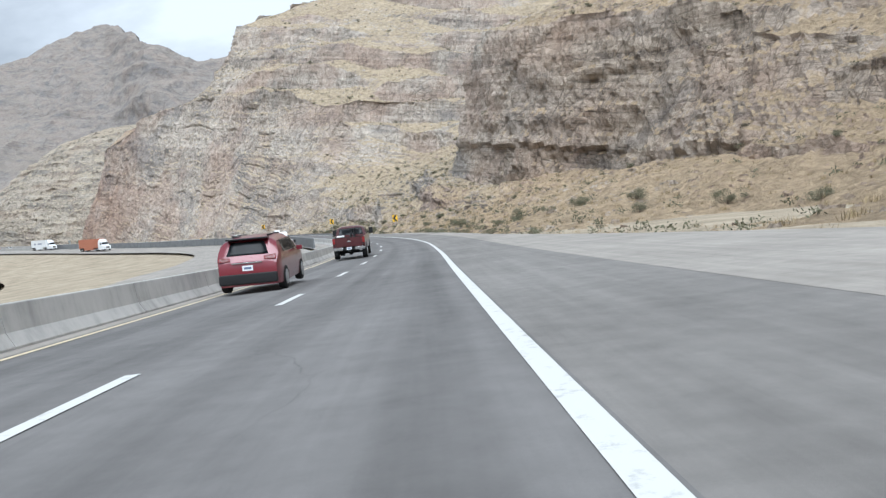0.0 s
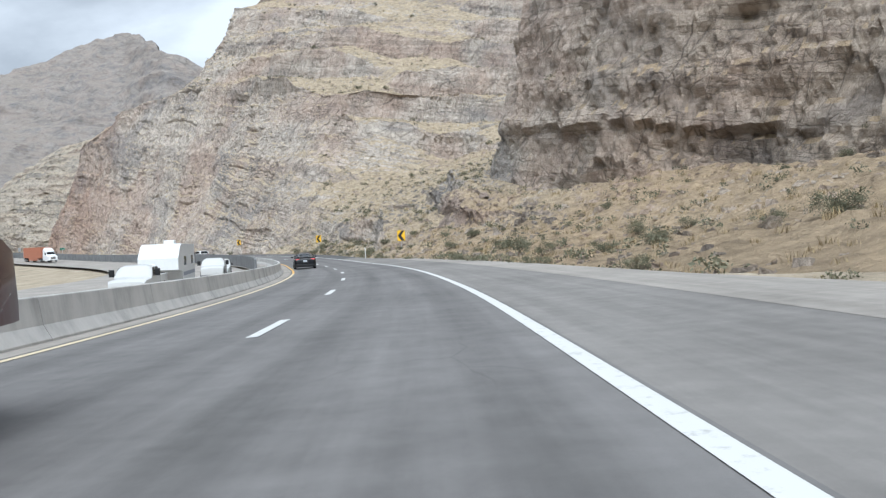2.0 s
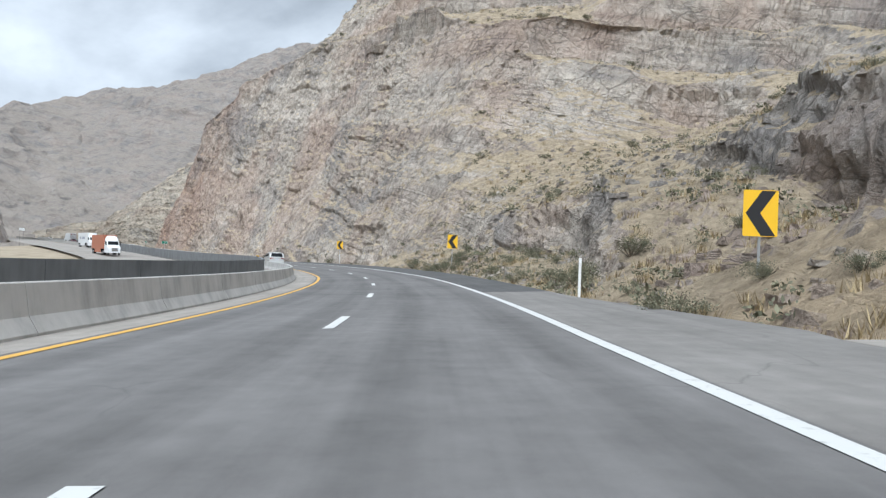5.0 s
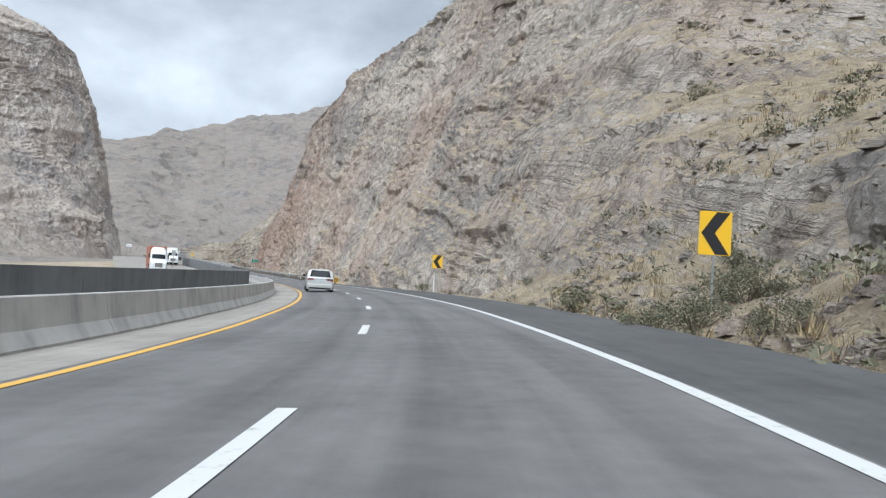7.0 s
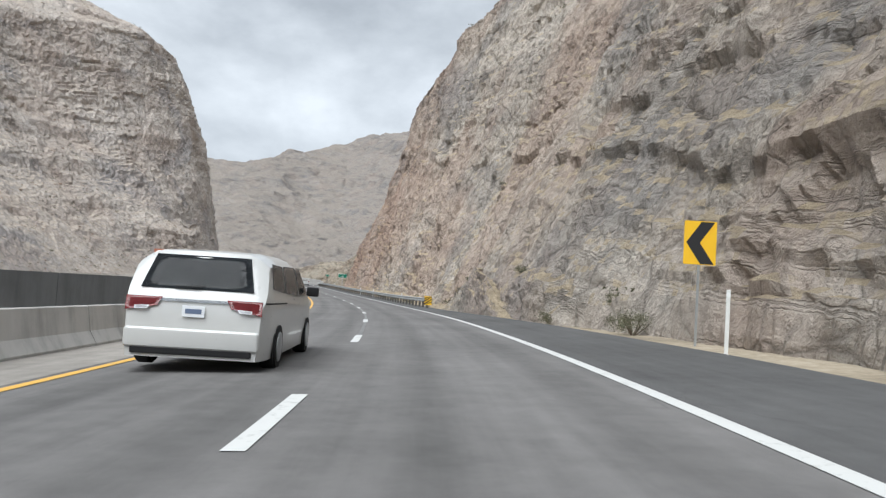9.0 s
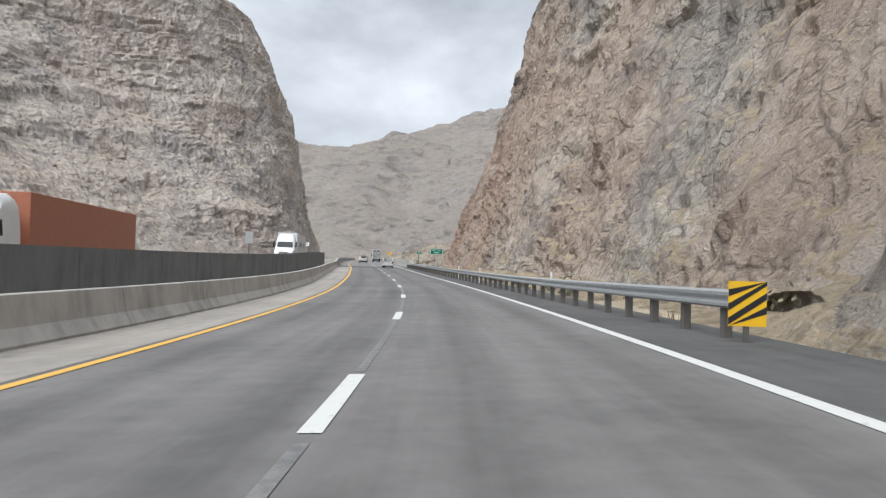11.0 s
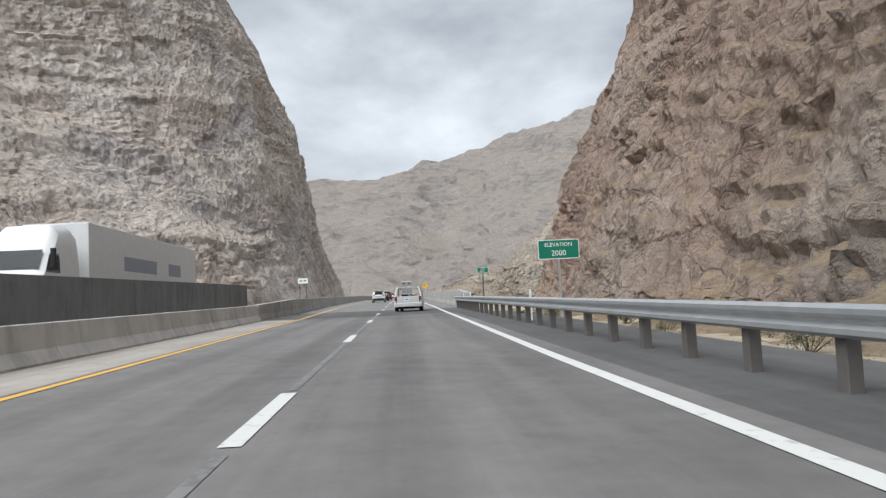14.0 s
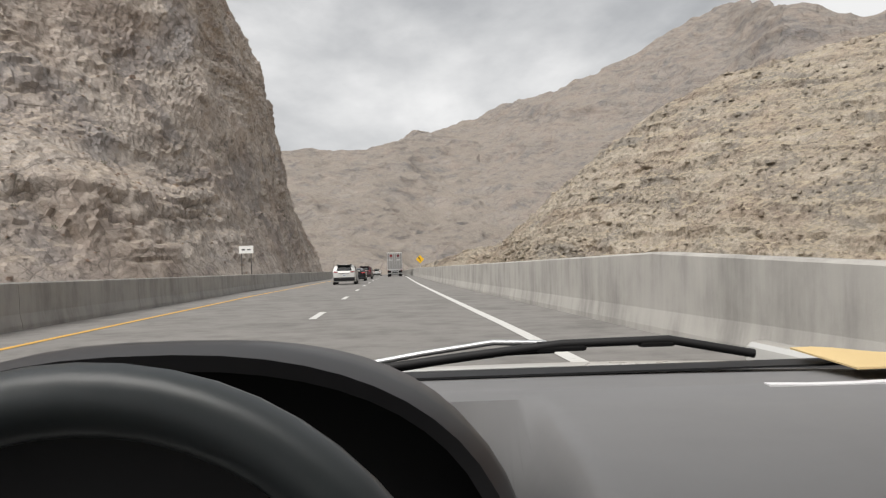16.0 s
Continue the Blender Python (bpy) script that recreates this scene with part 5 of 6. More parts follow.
    for sd in (-1, 1):
        for yz in ([(0.22, 1.34), (1.02, 1.32), (1.02, 1.80), (0.28, 1.80)], [(1.12, 1.32), (2.15, 1.32), (1.70, 1.78), (1.12, 1.81)]):
            bm = cab.side_panel(yz, sd)
            bm.transform(Matrix.Translation((0, 2.14, g)))
            part("side_window", bm, M_GLASS, cb, "dark side window", True)
    return t


def semi(m, door_mat, side_mat, label, marks=True):
    """A tractor with a long box trailer; its tail stands at the origin."""
    t = thing("semi_truck", label, "truck", "traffic", m)
    box_ = part("trailer_box", box(-1.28, 1.28, 0.0, 15.9, 1.18, 4.08, 0.02, 1), side_mat, t, "long box trailer")
    for sd in (-1, 1):
        d = part("trailer_door", box(min(sd * 0.012, sd * 1.20), max(sd * 0.012, sd * 1.20), -0.05, -0.004, 1.28, 3.98, 0.008, 1), door_mat, t, "grey trailer door")
        for x_ in (0.35, 0.85):
            part("lock_bar", cyl(0.018, 2.75, pose(sd * x_, -0.075, 2.63, 0, 0, 0), 8), M_ALU, d, "steel lock bar")
        for z_ in (1.6, 2.2, 2.8, 3.4):
            part("hinge", box(min(sd * 1.17, sd * 1.27), max(sd * 1.17, sd * 1.27), -0.07, -0.02, z_, z_ + 0.08), M_ALU, d)
        part("corner_post", box(min(sd * 1.205, sd * 1.29), max(sd * 1.205, sd * 1.29), -0.045, 0.05, 1.1, 4.1, 0.01, 1), M_ALU, t)
        part("tail_light", box(min(sd * 0.95, sd * 1.2), max(sd * 0.95, sd * 1.2), -0.06, -0.03, 1.02, 1.12, 0.01, 1), M_RED_L, t, "red tail light")
        part("guard_post", box(min(sd * 0.52, sd * 0.64), max(sd * 0.52, sd * 0.64), -0.06, 0.04, 0.52, 1.14, 0.01, 1), M_ALU, t, "underride guard upright")
        part("mud_flap", box(min(sd * 0.62, sd * 1.24), max(sd * 0.62, sd * 1.24), 0.9, 0.92, 0.25, 1.1), M_BLACK, t)
        for y in (1.7, 2.95):
            wheel(t, sd * 0.98, y, 0.5, 0.52)
        for y in (14.9, 16.1):
            wheel(t, sd * 0.98, y, 0.5, 0.52)
        wheel(t, sd * 1.02, 20.4, 0.5, 0.3)
        part("side_skirt", box(min(sd * 1.24, sd * 1.27), max(sd * 1.24, sd * 1.27), 4.5, 12.5, 0.4, 1.18), side_mat, t)
        part("side_mirror", soften(box(min(sd * 1.32, sd * 1.5), max(sd * 1.32, sd * 1.5), 19.3, 19.4, 2.1, 2.8, 0.03, 2)), M_BLACK, t)
        if marks:
            part("door_mark", prism([(sd * 0.62 - 0.3, 3.35), (sd * 0.62 + 0.3, 3.35), (sd * 0.62 + 0.18, 3.62), (sd * 0.62, 3.8), (sd * 0.62 - 0.18, 3.62)], -0.056, -0.052), M_RED_L if sd < 0 else M_RUBY, t, "faded red emblem shape")
            part("door_bar", box(sd * 0.62 - 0.36, sd * 0.62 + 0.36, -0.056, -0.052, 2.75, 2.86), M_TRAILER_W, t, "pale unreadable bar")
        if label.startswith("white semi"):
            for y0, y1 in ((3.2, 5.4), (7.4, 12.0)):
                part("side_bar", box(min(sd * 1.281, sd * 1.286), max(sd * 1.281, sd * 1.286), y0, y1, 2.3, 2.95), M_FADED, t, "faded slate blue bar of trade marking")
    part("guard_bar", box(-1.2, 1.2, -0.07, 0.03, 0.46, 0.60, 0.015, 1), M_ALU, t, "underride guard bar")
    part("guard_bar", box(-0.6, 0.6, -0.06, 0.02, 0.80, 0.90, 0.015, 1), M_ALU, t, "underride guard bar")
    part("sill", box(-1.28, 1.28, -0.05, 0.04, 1.0, 1.18, 0.01, 1), M_ALU, t, "aluminium rear sill")
    part("bogie_frame", box(-0.5, 0.5, 0.8, 4.0, 0.7, 1.15), M_BLACK, t)
    part("tractor_frame", box(-0.5, 0.5, 13.5, 21.2, 0.6, 1.0), M_BLACK, t)
    cab = Body(4.9, 2.45, [(0.0, 1.0), (0.03, 3.2), (0.1, 3.75), (0.5, 3.9), (1.6, 3.75), (2.2, 3.0), (2.5, 2.75), (3.05, 2.05), (3.2, 1.95), (4.6, 1.65), (4.85, 1.4), (4.9, 0.8)], 0.45, 1.8, 0.14, 0.18, 0.02)
    bm = cab.mesh()
    bm.transform(Matrix.Translation((0, 16.6, 0)))
    cb = part("cab", bm, M_TRAILER_W, t, "white aerodynamic sleeper cab", True)
    bm = bmesh.new()
    v = [bm.verts.new(p) for p in ((-1.02, 16.6 + 3.06, 2.08), (1.02, 16.6 + 3.06, 2.08), (0.95, 16.6 + 2.53, 2.78), (-0.95, 16.6 + 2.53, 2.78))]
    bm.faces.new(v)
    bmesh.ops.solidify(bm, geom=bm.faces[:], thickness=-0.02)
    part("windscreen", bm, M_GLASS, cb, "dark windscreen")
    part("grille", soften(box(-0.55, 0.55, 16.6 + 4.84, 16.6 + 4.93, 0.75, 1.45, 0.03, 2)), M_CHROME, cb, "chrome grille")
    for sd in (-1, 1):
        bm = cab.side_panel([(1.75, 1.95), (2.95, 1.95), (2.55, 2.62), (1.75, 2.66)], sd)
        bm.transform(Matrix.Translation((0, 16.6, 0)))
        part("side_window", bm, M_GLASS, cb, "dark cab window", True)
        part("headlight", soften(box(min(sd * 0.66, sd * 0.98), max(sd * 0.66, sd * 0.98), 16.6 + 4.68, 16.6 + 4.88, 0.95, 1.15, 0.04, 2)), M_WHITE_L, cb, "clear headlight")
    return t


red_suv(on_road(22.5, -2.0))
red_suv(on_road(444.0, -1.8), M_PEARL, "white suv ahead on the bridge")
fastback(on_road(463.0, -1.7))
red_suv(on_road(479.0, -1.5), M_MAROON, "dark maroon suv far ahead on the bridge")
red_suv(on_road(560.0, -1.8), M_PEARL, "distant white suv ahead of the queue")
pickup(on_road(48.2, -1.43), M_MAROON, "dark maroon lifted crew cab pickup with loaded bed")
fastback(on_road(116.2, -1.95))
minivan(on_road(221.5, -1.75))
semi(on_road(512.0, 2.4), M_TRAILER, M_TRAILER_W, "grey doored white box trailer semi ahead")
semi(on_road(291.0 + 21.5, -18.6, 180, opp_z(300)), M_ORANGE, M_ORANGE, "white cab semi with faded orange trailer oncoming", False)
semi(on_road(358.0 + 21.5, -12.2, 180, opp_z(360)), M_TRAILER_W, M_TRAILER_W, "white semi with white box trailer oncoming", False)
pickup(on_road(124.5, -10.0, 180, opp_z(124) + 0.03), M_PEARL, "white crew cab pickup in the opposite lanes", 0.0)


def camper_trailer(m):
    """A tall travel trailer; its tail stands at the origin, its raised nose points forward."""
    t = thing("camper_trailer", "white travel trailer towed in the opposite lanes", "trailer", "traffic", m)
    side = [(0.0, 0.62), (0.0, 3.0), (0.12, 3.12), (6.6, 3.2), (7.2, 3.05), (8.3, 2.3), (8.35, 1.55), (6.5, 1.4), (6.2, 0.62)]
    bm = prism(side, -1.22, 1.22)
    bm.transform(Matrix.Rotation(radians(90), 4, "Z"))
    part("body", soften(bm), M_TRAILER_W, t, "white ribbed trailer body")
    for sd in (-1, 1):
        for y0, y1 in ((1.0, 2.0), (4.6, 5.6)):
            part("side_window", box(min(sd * 1.222, sd * 1.235), max(sd * 1.222, sd * 1.235), y0, y1, 1.75, 2.35, 0.004, 1), M_GLASS, t, "dark side window")
        part("side_stripe", box(min(sd * 1.222, sd * 1.23), max(sd * 1.222, sd * 1.23), 0.1, 6.1, 1.05, 1.3), M_FADED, t, "faded blue stripe")
        for y in (2.7, 3.6):
            wheel(t, sd * 1.08, y, 0.36, 0.24)
    part("roof_unit", soften(box(-0.35, 0.35, 2.6, 3.6, 3.12, 3.45, 0.08, 2)), M_TRAILER_W, t, "rooftop air conditioner")
    part("rear_window", box(-0.5, 0.5, -0.012, -0.002, 1.9, 2.5, 0.003, 1), M_GLASS, t)
    return t


camper_trailer(on_road(107.5, -11.5, 180, opp_z(104)))
pickup(on_road(97.0, -11.5, 180, opp_z(94)), M_PEARL, "white pickup towing the travel trailer", 0.0)
van2 = minivan(on_road(137.0, -10.0, 180, opp_z(137) + 0.03))
van2["label"] = "white family van in the opposite lanes"

# load in the pickup's bed
load = thing("cooler", "bright red cooler box in the pickup's bed", "cooler", "", on_road(48.2, -1.43) @ pose(-0.55, 0.75, 0.922))
part("box", soften(box(-0.22, 0.22, -0.35, 0.35, 0, 0.50, 0.03, 2)), M_RED_L, load)
part("lid", soften(box(-0.23, 0.23, -0.36, 0.36, 0.50, 0.60, 0.03, 2)), M_PLAST_W, load, "white cooler lid")
for bx, tl in ((0.0, 8), (0.35, -6)):
    bike = thing("bicycle", "dark bicycle leaning in the pickup's bed", "bicycle", "bicycles", on_road(48.2, -1.43) @ pose(bx, 1.15, 0.922, 0, tl, 0))
    for yy in (-0.52, 0.52):
        bm = bmesh.new()
        ring = []
        for i in range(20):
            a = 2 * math.pi * i / 20
            ring.append([bm.verts.new(((0.02 * math.cos(c)), yy + (0.33 + 0.02 * math.sin(c)) * math.cos(a), 0.35 + (0.33 + 0.02 * math.sin(c)) * math.sin(a))) for c in (0, 1.57, 3.14, 4.71)])
        for i in range(20):
            for j in range(4):
                bm.faces.new((ring[i][j], ring[i][(j + 1) % 4], ring[(i + 1) % 20][(j + 1) % 4], ring[(i + 1) % 20][j]))
        part("wheel", bm, M_TYRE, bike)
    bm = bmesh.new()
    for (y0, z0), (y1, z1) in (((-0.52, 0.35), (-0.05, 0.3)), ((-0.05, 0.3), (0.42, 0.85)), ((-0.2, 0.8), (0.42, 0.8)), ((-0.05, 0.3), (-0.25, 0.95)), ((0.52, 0.35), (0.38, 1.0)), ((-0.52, 0.35), (-0.2, 0.8))):
        L_ = math.hypot(y1 - y0, z1 - z0)
        bmesh.ops.create_cone(bm, cap_ends=True, segments=8, radius1=0.02, radius2=0.02, depth=L_, matrix=pose(0, (y0 + y1) / 2, (z0 + z1) / 2, -math.degrees(math.atan2(y1 - y0, z1 - z0)), 0, 0))
    part("frame", bm, M_BLACK, bike)
    part("handlebar", cyl(0.014, 0.62, pose(0, 0.38, 1.02, 0, 90, 0), 8), M_BLACK, bike)
    part("saddle", soften(box(-0.07, 0.07, -0.4, -0.14, 0.94, 1.0, 0.02, 2)), M_BLACK, bike)

# ---- shrubs, tufts and loose rock ----
def leaf_mat(name, a, b):
    n = Nodes(name, 0.8, 0, 0.2)
    inf = n.node("ShaderNodeNewGeometry")
    c = n.ramp(inf.outputs["Random Per Island"], [(0.0, a), (1.0, b)])
    return n.base(c)


M_LEAF = leaf_mat("shrub_leaves", (0.105, 0.105, 0.07), (0.20, 0.19, 0.125))
M_DRY = leaf_mat("dry_grass", (0.20, 0.15, 0.08), (0.42, 0.33, 0.19))
M_STEM = paint("shrub_stems", (0.12, 0.09, 0.06), 0.9)
rng = np.random.default_rng(5)


def shrub_leaves(n, r, h, size, rng):
    """Many small leaves in loose clumps over a low uneven dome."""
    v, f = [], []
    clumps = [(rng.normal(0, 0.42, 3) * (r, r, 0) + (0, 0, h * rng.uniform(0.25, 0.85)), rng.uniform(0.18, 0.42)) for _ in range(14)]
    for _ in range(n):
        c, cr = clumps[rng.integers(len(clumps))]
        p = c + rng.normal(0, 1, 3) * cr * (r * 0.6, r * 0.6, h * 0.42)
        p[2] = abs(p[2])
        d = rng.normal(0, 1, 3)
        d /= np.linalg.norm(d)
        e_ = np.cross(d, rng.normal(0, 1, 3))
        e_ /= np.linalg.norm(e_) + 1e-6
        s = size * rng.uniform(0.6, 1.4)
        k = len(v)
        v += [p - d * s, p + e_ * s * 0.45, p + d * s, p - e_ * s * 0.45]
        f.append((k, k + 1, k + 2, k + 3))
    return v, f


def shrub(m, kind, scale):
    t = thing("shrub", "dry olive desert shrub on the roadside slope", "shrub", "shrubs", m @ Matrix.Scale(scale, 4))
    for name, me in SHRUBS[kind]:
        ob = new(name, me)
        ob.parent = t
    return t


SHRUBS = []
for k_ in range(4):
    v, f = shrub_leaves(2600, 1.0, 0.8 + 0.12 * k_, 0.034, rng)
    me = bpy.data.meshes.new("foliage")
    me.from_pydata([tuple(p) for p in v], [], f)
    me.materials.append(M_LEAF)
    sm = bmesh.new()
    for _ in range(9):
        a, tilt = rng.uniform(0, 360), rng.uniform(15, 55)
        bmesh.ops.create_cone(sm, cap_ends=False, segments=5, radius1=0.03, radius2=0.008, depth=1.0, matrix=pose(0, 0, -0.05, 0, 0, a) @ pose(0, 0, 0, tilt, 0, 0) @ pose(0, 0, 0.45))
    st = bpy.data.meshes.new("stem")
    sm.to_mesh(st)
    sm.free()
    st.materials.append(M_STEM)
    SHRUBS.append([("foliage", me), ("stem", st)])

right_grid = TERRAIN[0][1]
flat_pts = right_grid.reshape(-1, 3)


def terrain_z(x, y):
    near = np.argsort((flat_pts[:, 0] - x) ** 2 + (flat_pts[:, 1] - y) ** 2)[:4]
    return float(flat_pts[near, 2].min())


for s_, la, sc in ((128, 13.5, 0.8), (118, 11.5, 1.1), (112, 12.5, 0.9), (108, 13.5, 1.3), (101, 12.8, 1.7), (148, 8.6, 1.5), (152, 9.6, 1.2), (183, 10.6, 1.2), (178, 10.4, 0.8), (172, 11.0, 1.1),
                   (237, 9.4, 1.1), (241, 10.2, 0.8), (206, 9.8, 0.8), (92, 15.5, 1.2), (88, 17, 1.0), (95, 19, 1.2), (80, 22, 1.5), (72, 25, 1.6), (66, 23, 1.2), (60, 28, 1.6), (50, 30, 1.5), (160, 10.6, 0.9), (254, 9.0, 0.7), (296, 7.9, 0.7), (301, 8.3, 0.6), (307, 7.8, 0.8), (312, 8.6, 0.6), (316, 7.9, 0.7), (322, 8.2, 0.8), (327, 7.8, 0.6),
                   (333, 8.4, 0.7), (338, 7.9, 0.6), (345, 8.1, 0.8), (351, 7.8, 0.6), (357, 8.6, 0.7), (366, 8.0, 0.6), (264, 7.6, 0.6), (246, 8.6, 0.9)):
    x, y, z = at(s_, la, 0.0, False)
    z = max(terrain_z(x, y), at(s_, min(la, 9), -0.2)[2])
    shrub(pose(x, y, z - 0.05, 0, 0, rng.uniform(0, 360)), int(rng.integers(4)), sc * 0.8)
spots = 0
nu_, nv_ = right_grid.shape[:2]
while spots < 150:
    iu, iv = int(rng.uniform(0.06, 0.78) * nu_), int(rng.uniform(0.01, 0.75) ** 1.3 * nv_)
    a, b, c = right_grid[iu, iv], right_grid[min(iu + 2, nu_ - 1), iv], right_grid[iu, min(iv + 2, nv_ - 1)]
    nn = np.cross(b - a, c - a)
    nn /= np.linalg.norm(nn) + 1e-9
    if abs(nn[2]) < 0.62 or (a[0] < -45 and a[2] < 30):
        continue
    shrub(pose(a[0], a[1], a[2] - 0.1, 0, 0, rng.uniform(0, 360)), int(rng.integers(4)), rng.uniform(0.45, 1.1))
    spots += 1


KEEP_CLEAR = [tuple(o.matrix_world.translation) for o in bpy.data.objects if o.name.startswith(("chevron_sign", "delineator"))]


def scatter(name, label, category, grids, count, make, mat, flat_min, seed):
    r_ = np.random.default_rng(seed)
    V, F = [], []
    for (g, lo, hi, share) in grids:
        nu, nv = g.shape[:2]
        done = 0
        while done < count * share:
            iu, iv = int(r_.uniform(lo, hi) * (nu - 3)), int(r_.uniform(0.0, 0.95) ** 1.2 * (nv - 3))
            a, b, c = g[iu, iv], g[iu + 2, iv], g[iu, iv + 2]
            nn = np.cross(b - a, c - a)
            nn /= np.linalg.norm(nn) + 1e-9
            if g is g_right and a[0] < -42 and a[2] < 32 and r_.uniform() < 0.96:
                continue
            if abs(nn[2]) < flat_min:
                if r_.uniform() < 0.985 or mat is M_DRY:
                    continue
            if any((a[0] - q[0]) ** 2 + (a[1] - q[1]) ** 2 < 6.0 for q in KEEP_CLEAR):
                continue
            v, f = make(r_)
            k = len(V)
            V += [tuple(p + a) for p in v]
            F += [tuple(i + k for i in q) for q in f]
            done += 1
    ob = mesh_object(name, V, F, mat)
    return tagged(ob, label, category, kind="stuff")


def stone(r_):
    """A small broken block with eight uneven corners."""
    s = r_.uniform(0.08, 0.34) * (1.9 if r_.uniform() < 0.1 else 1.0)
    c = np.array([(x, y, z) for x in (-1, 1) for y in (-1, 1) for z in (-0.6, 1)], float)
    c[1::2, :2] *= r_.uniform(0.45, 0.85)
    c *= r_.uniform(0.5, 1.2, (8, 3)) * (s, s * r_.uniform(0.6, 1), s * r_.uniform(0.4, 0.8))
    a = r_.uniform(0, 6.28)
    rot = np.array([[math.cos(a), -math.sin(a), 0], [math.sin(a), math.cos(a), 0], [0, 0, 1]])
    return c @ rot.T, [(0, 1, 3, 2), (4, 6, 7, 5), (0, 4, 5, 1), (2, 3, 7, 6), (1, 5, 7, 3), (0, 2, 6, 4)]


def tuft(r_):
    v, f = [], []
    h = r_.uniform(0.14, 0.42)
    for _ in range(16):
        a, o = r_.uniform(0, 6.28), r_.normal(0, 0.16, 2)
        d = np.array([math.cos(a), math.sin(a)])
        k = len(v)
        w = 0.022
        v += [np.array([o[0] - d[1] * w, o[1] + d[0] * w, -0.05]), np.array([o[0] + d[1] * w, o[1] - d[0] * w, -0.05]), np.array([o[0] + d[0] * h * 0.6, o[1] + d[1] * h * 0.6, h])]
        f.append((k, k + 1, k + 2))
    return v, f


def clump(r_):
    v, f = shrub_leaves(48, 0.5, 0.5, 0.075, r_)
    k = r_.uniform(0.6, 1.6)
    return [p * k for p in v], f


g_right, g_left, g_hill = (TERRAIN[i][1] for i in range(3))
scatter("loose_rocks", "loose broken rocks strewn over the slopes", "rocks", [(g_right, 0.02, 0.9, 0.7), (g_left, 0.1, 0.8, 0.15)], 16000, stone, M_WALL, 0.5, 8)
def boulder(r_):
    v, f = stone(r_)
    return v * 3.2, f


scatter("hill_rocks", "pale broken boulders over the hillside", "rocks", [(g_hill, 0.1, 0.98, 1.0)], 8000, boulder, M_HILL, 0.2, 18)
scatter("dry_grass", "tufts of dry tan grass on the slopes", "grass", [(g_right, 0.02, 0.8, 0.9), (g_hill, 0.1, 0.98, 0.1)], 6500, tuft, M_DRY, 0.74, 9)
scatter("scrub", "small dark scrub dotted over the slopes", "scrub", [(g_right, 0.02, 0.9, 0.55), (g_left, 0.05, 0.9, 0.15), (g_hill, 0.05, 0.98, 0.3)], 3600, clump, M_LEAF, 0.55, 10)

# ---- the front of the car that carries the camera, where it stands at the end ----
M_DASH = paint("dash_vinyl", (0.17, 0.17, 0.174), 0.5, 0, 0.6, 0.12)
M_DASH_K = paint("black_vinyl", (0.012, 0.0125, 0.014), 0.55, 0, 0.2, 0.08)
# black vinyl with the sheen of the hood's top put into its base colour
M_HOOD_K = paint("hood_vinyl", (0.032, 0.032, 0.035), 0.45, 0, 0.6, 0.15)
M_LEATHER = paint("wheel_leather", (0.045, 0.055, 0.06), 0.38, 0, 0.5, 0.25)
M_ENV = paint("manila_paper", (0.62, 0.47, 0.24), 0.8, 0, 0.3, 0.05)
M_PAPER = paint("white_paper", (0.70, 0.70, 0.72), 0.7, 0, 0.3, 0.05)
EYE = Matrix.Translation((-180.47, 322.19, -1.43)) @ pose(0, 0, 0, 0, 0, 47.32)
car = thing("hatchback_car", "white hatchback with grey dashboard and open rear window", "car", "", EYE @ pose(0, 0, -1.07))


def sheet(rows, thick=0.02):
    """A skin through rows of points, with thickness."""
    bm = bmesh.new()
    g = [[bm.verts.new(p) for p in r] for r in rows]
    for r0, r1 in zip(g, g[1:]):
        for i in range(len(r0) - 1):
            bm.faces.new((r0[i], r0[i + 1], r1[i + 1], r1[i]))
    bmesh.ops.recalc_face_normals(bm, faces=bm.faces[:])
    bmesh.ops.solidify(bm, geom=bm.faces[:], thickness=thick)
    return soften(bm, 50)


def rod(points, r, sides=8):
    bm = bmesh.new()
    prev = None
    for i, p in enumerate(points):
        d = Vector(points[min(i + 1, len(points) - 1)]) - Vector(points[max(i - 1, 0)])
        q = d.to_track_quat("Z", "Y")
        ring = [bm.verts.new(Vector(p) + q @ Vector((r * math.cos(6.283 * k / sides), r * math.sin(6.283 * k / sides), 0))) for k in range(sides)]
        if prev:
            for k in range(sides):
                bm.faces.new((prev[k], prev[(k + 1) % sides], ring[(k + 1) % sides], ring[k]))
        prev = ring
    return bm


ZE = 1.07
dash_rows = []
for y, z in ((0.97, -0.122), (0.955, -0.121), (0.80, -0.119), (0.775, -0.119), (0.76, -0.123), (0.70, -0.124), (0.55, -0.130), (0.46, -0.140), (0.41, -0.160), (0.39, -0.20), (0.385, -0.30), (0.40, -0.42), (0.5, -0.62)):
    well = lambda x: 0.26 * (lambda q: q * q * (3 - 2 * q))(min(max((0.10 - x) / 0.11, 0), 1)) * (y < 0.74)
    dash_rows.append([(x, y + 0.03 * math.cos(x * 2.2) - 0.03, ZE + z - well(x) - 0.02 * (x / 0.8) ** 2 * (y > 0.9)) for x in np.linspace(-0.72, 0.86, 200)])
part("dashboard", sheet(dash_rows[:10], 0.015), M_DASH, car, "grey padded vinyl dashboard", True)
part("lower_dashboard", sheet(dash_rows[9:], 0.015), M_DASH_K, car, "black lower dashboard", True)
hood_rows = []
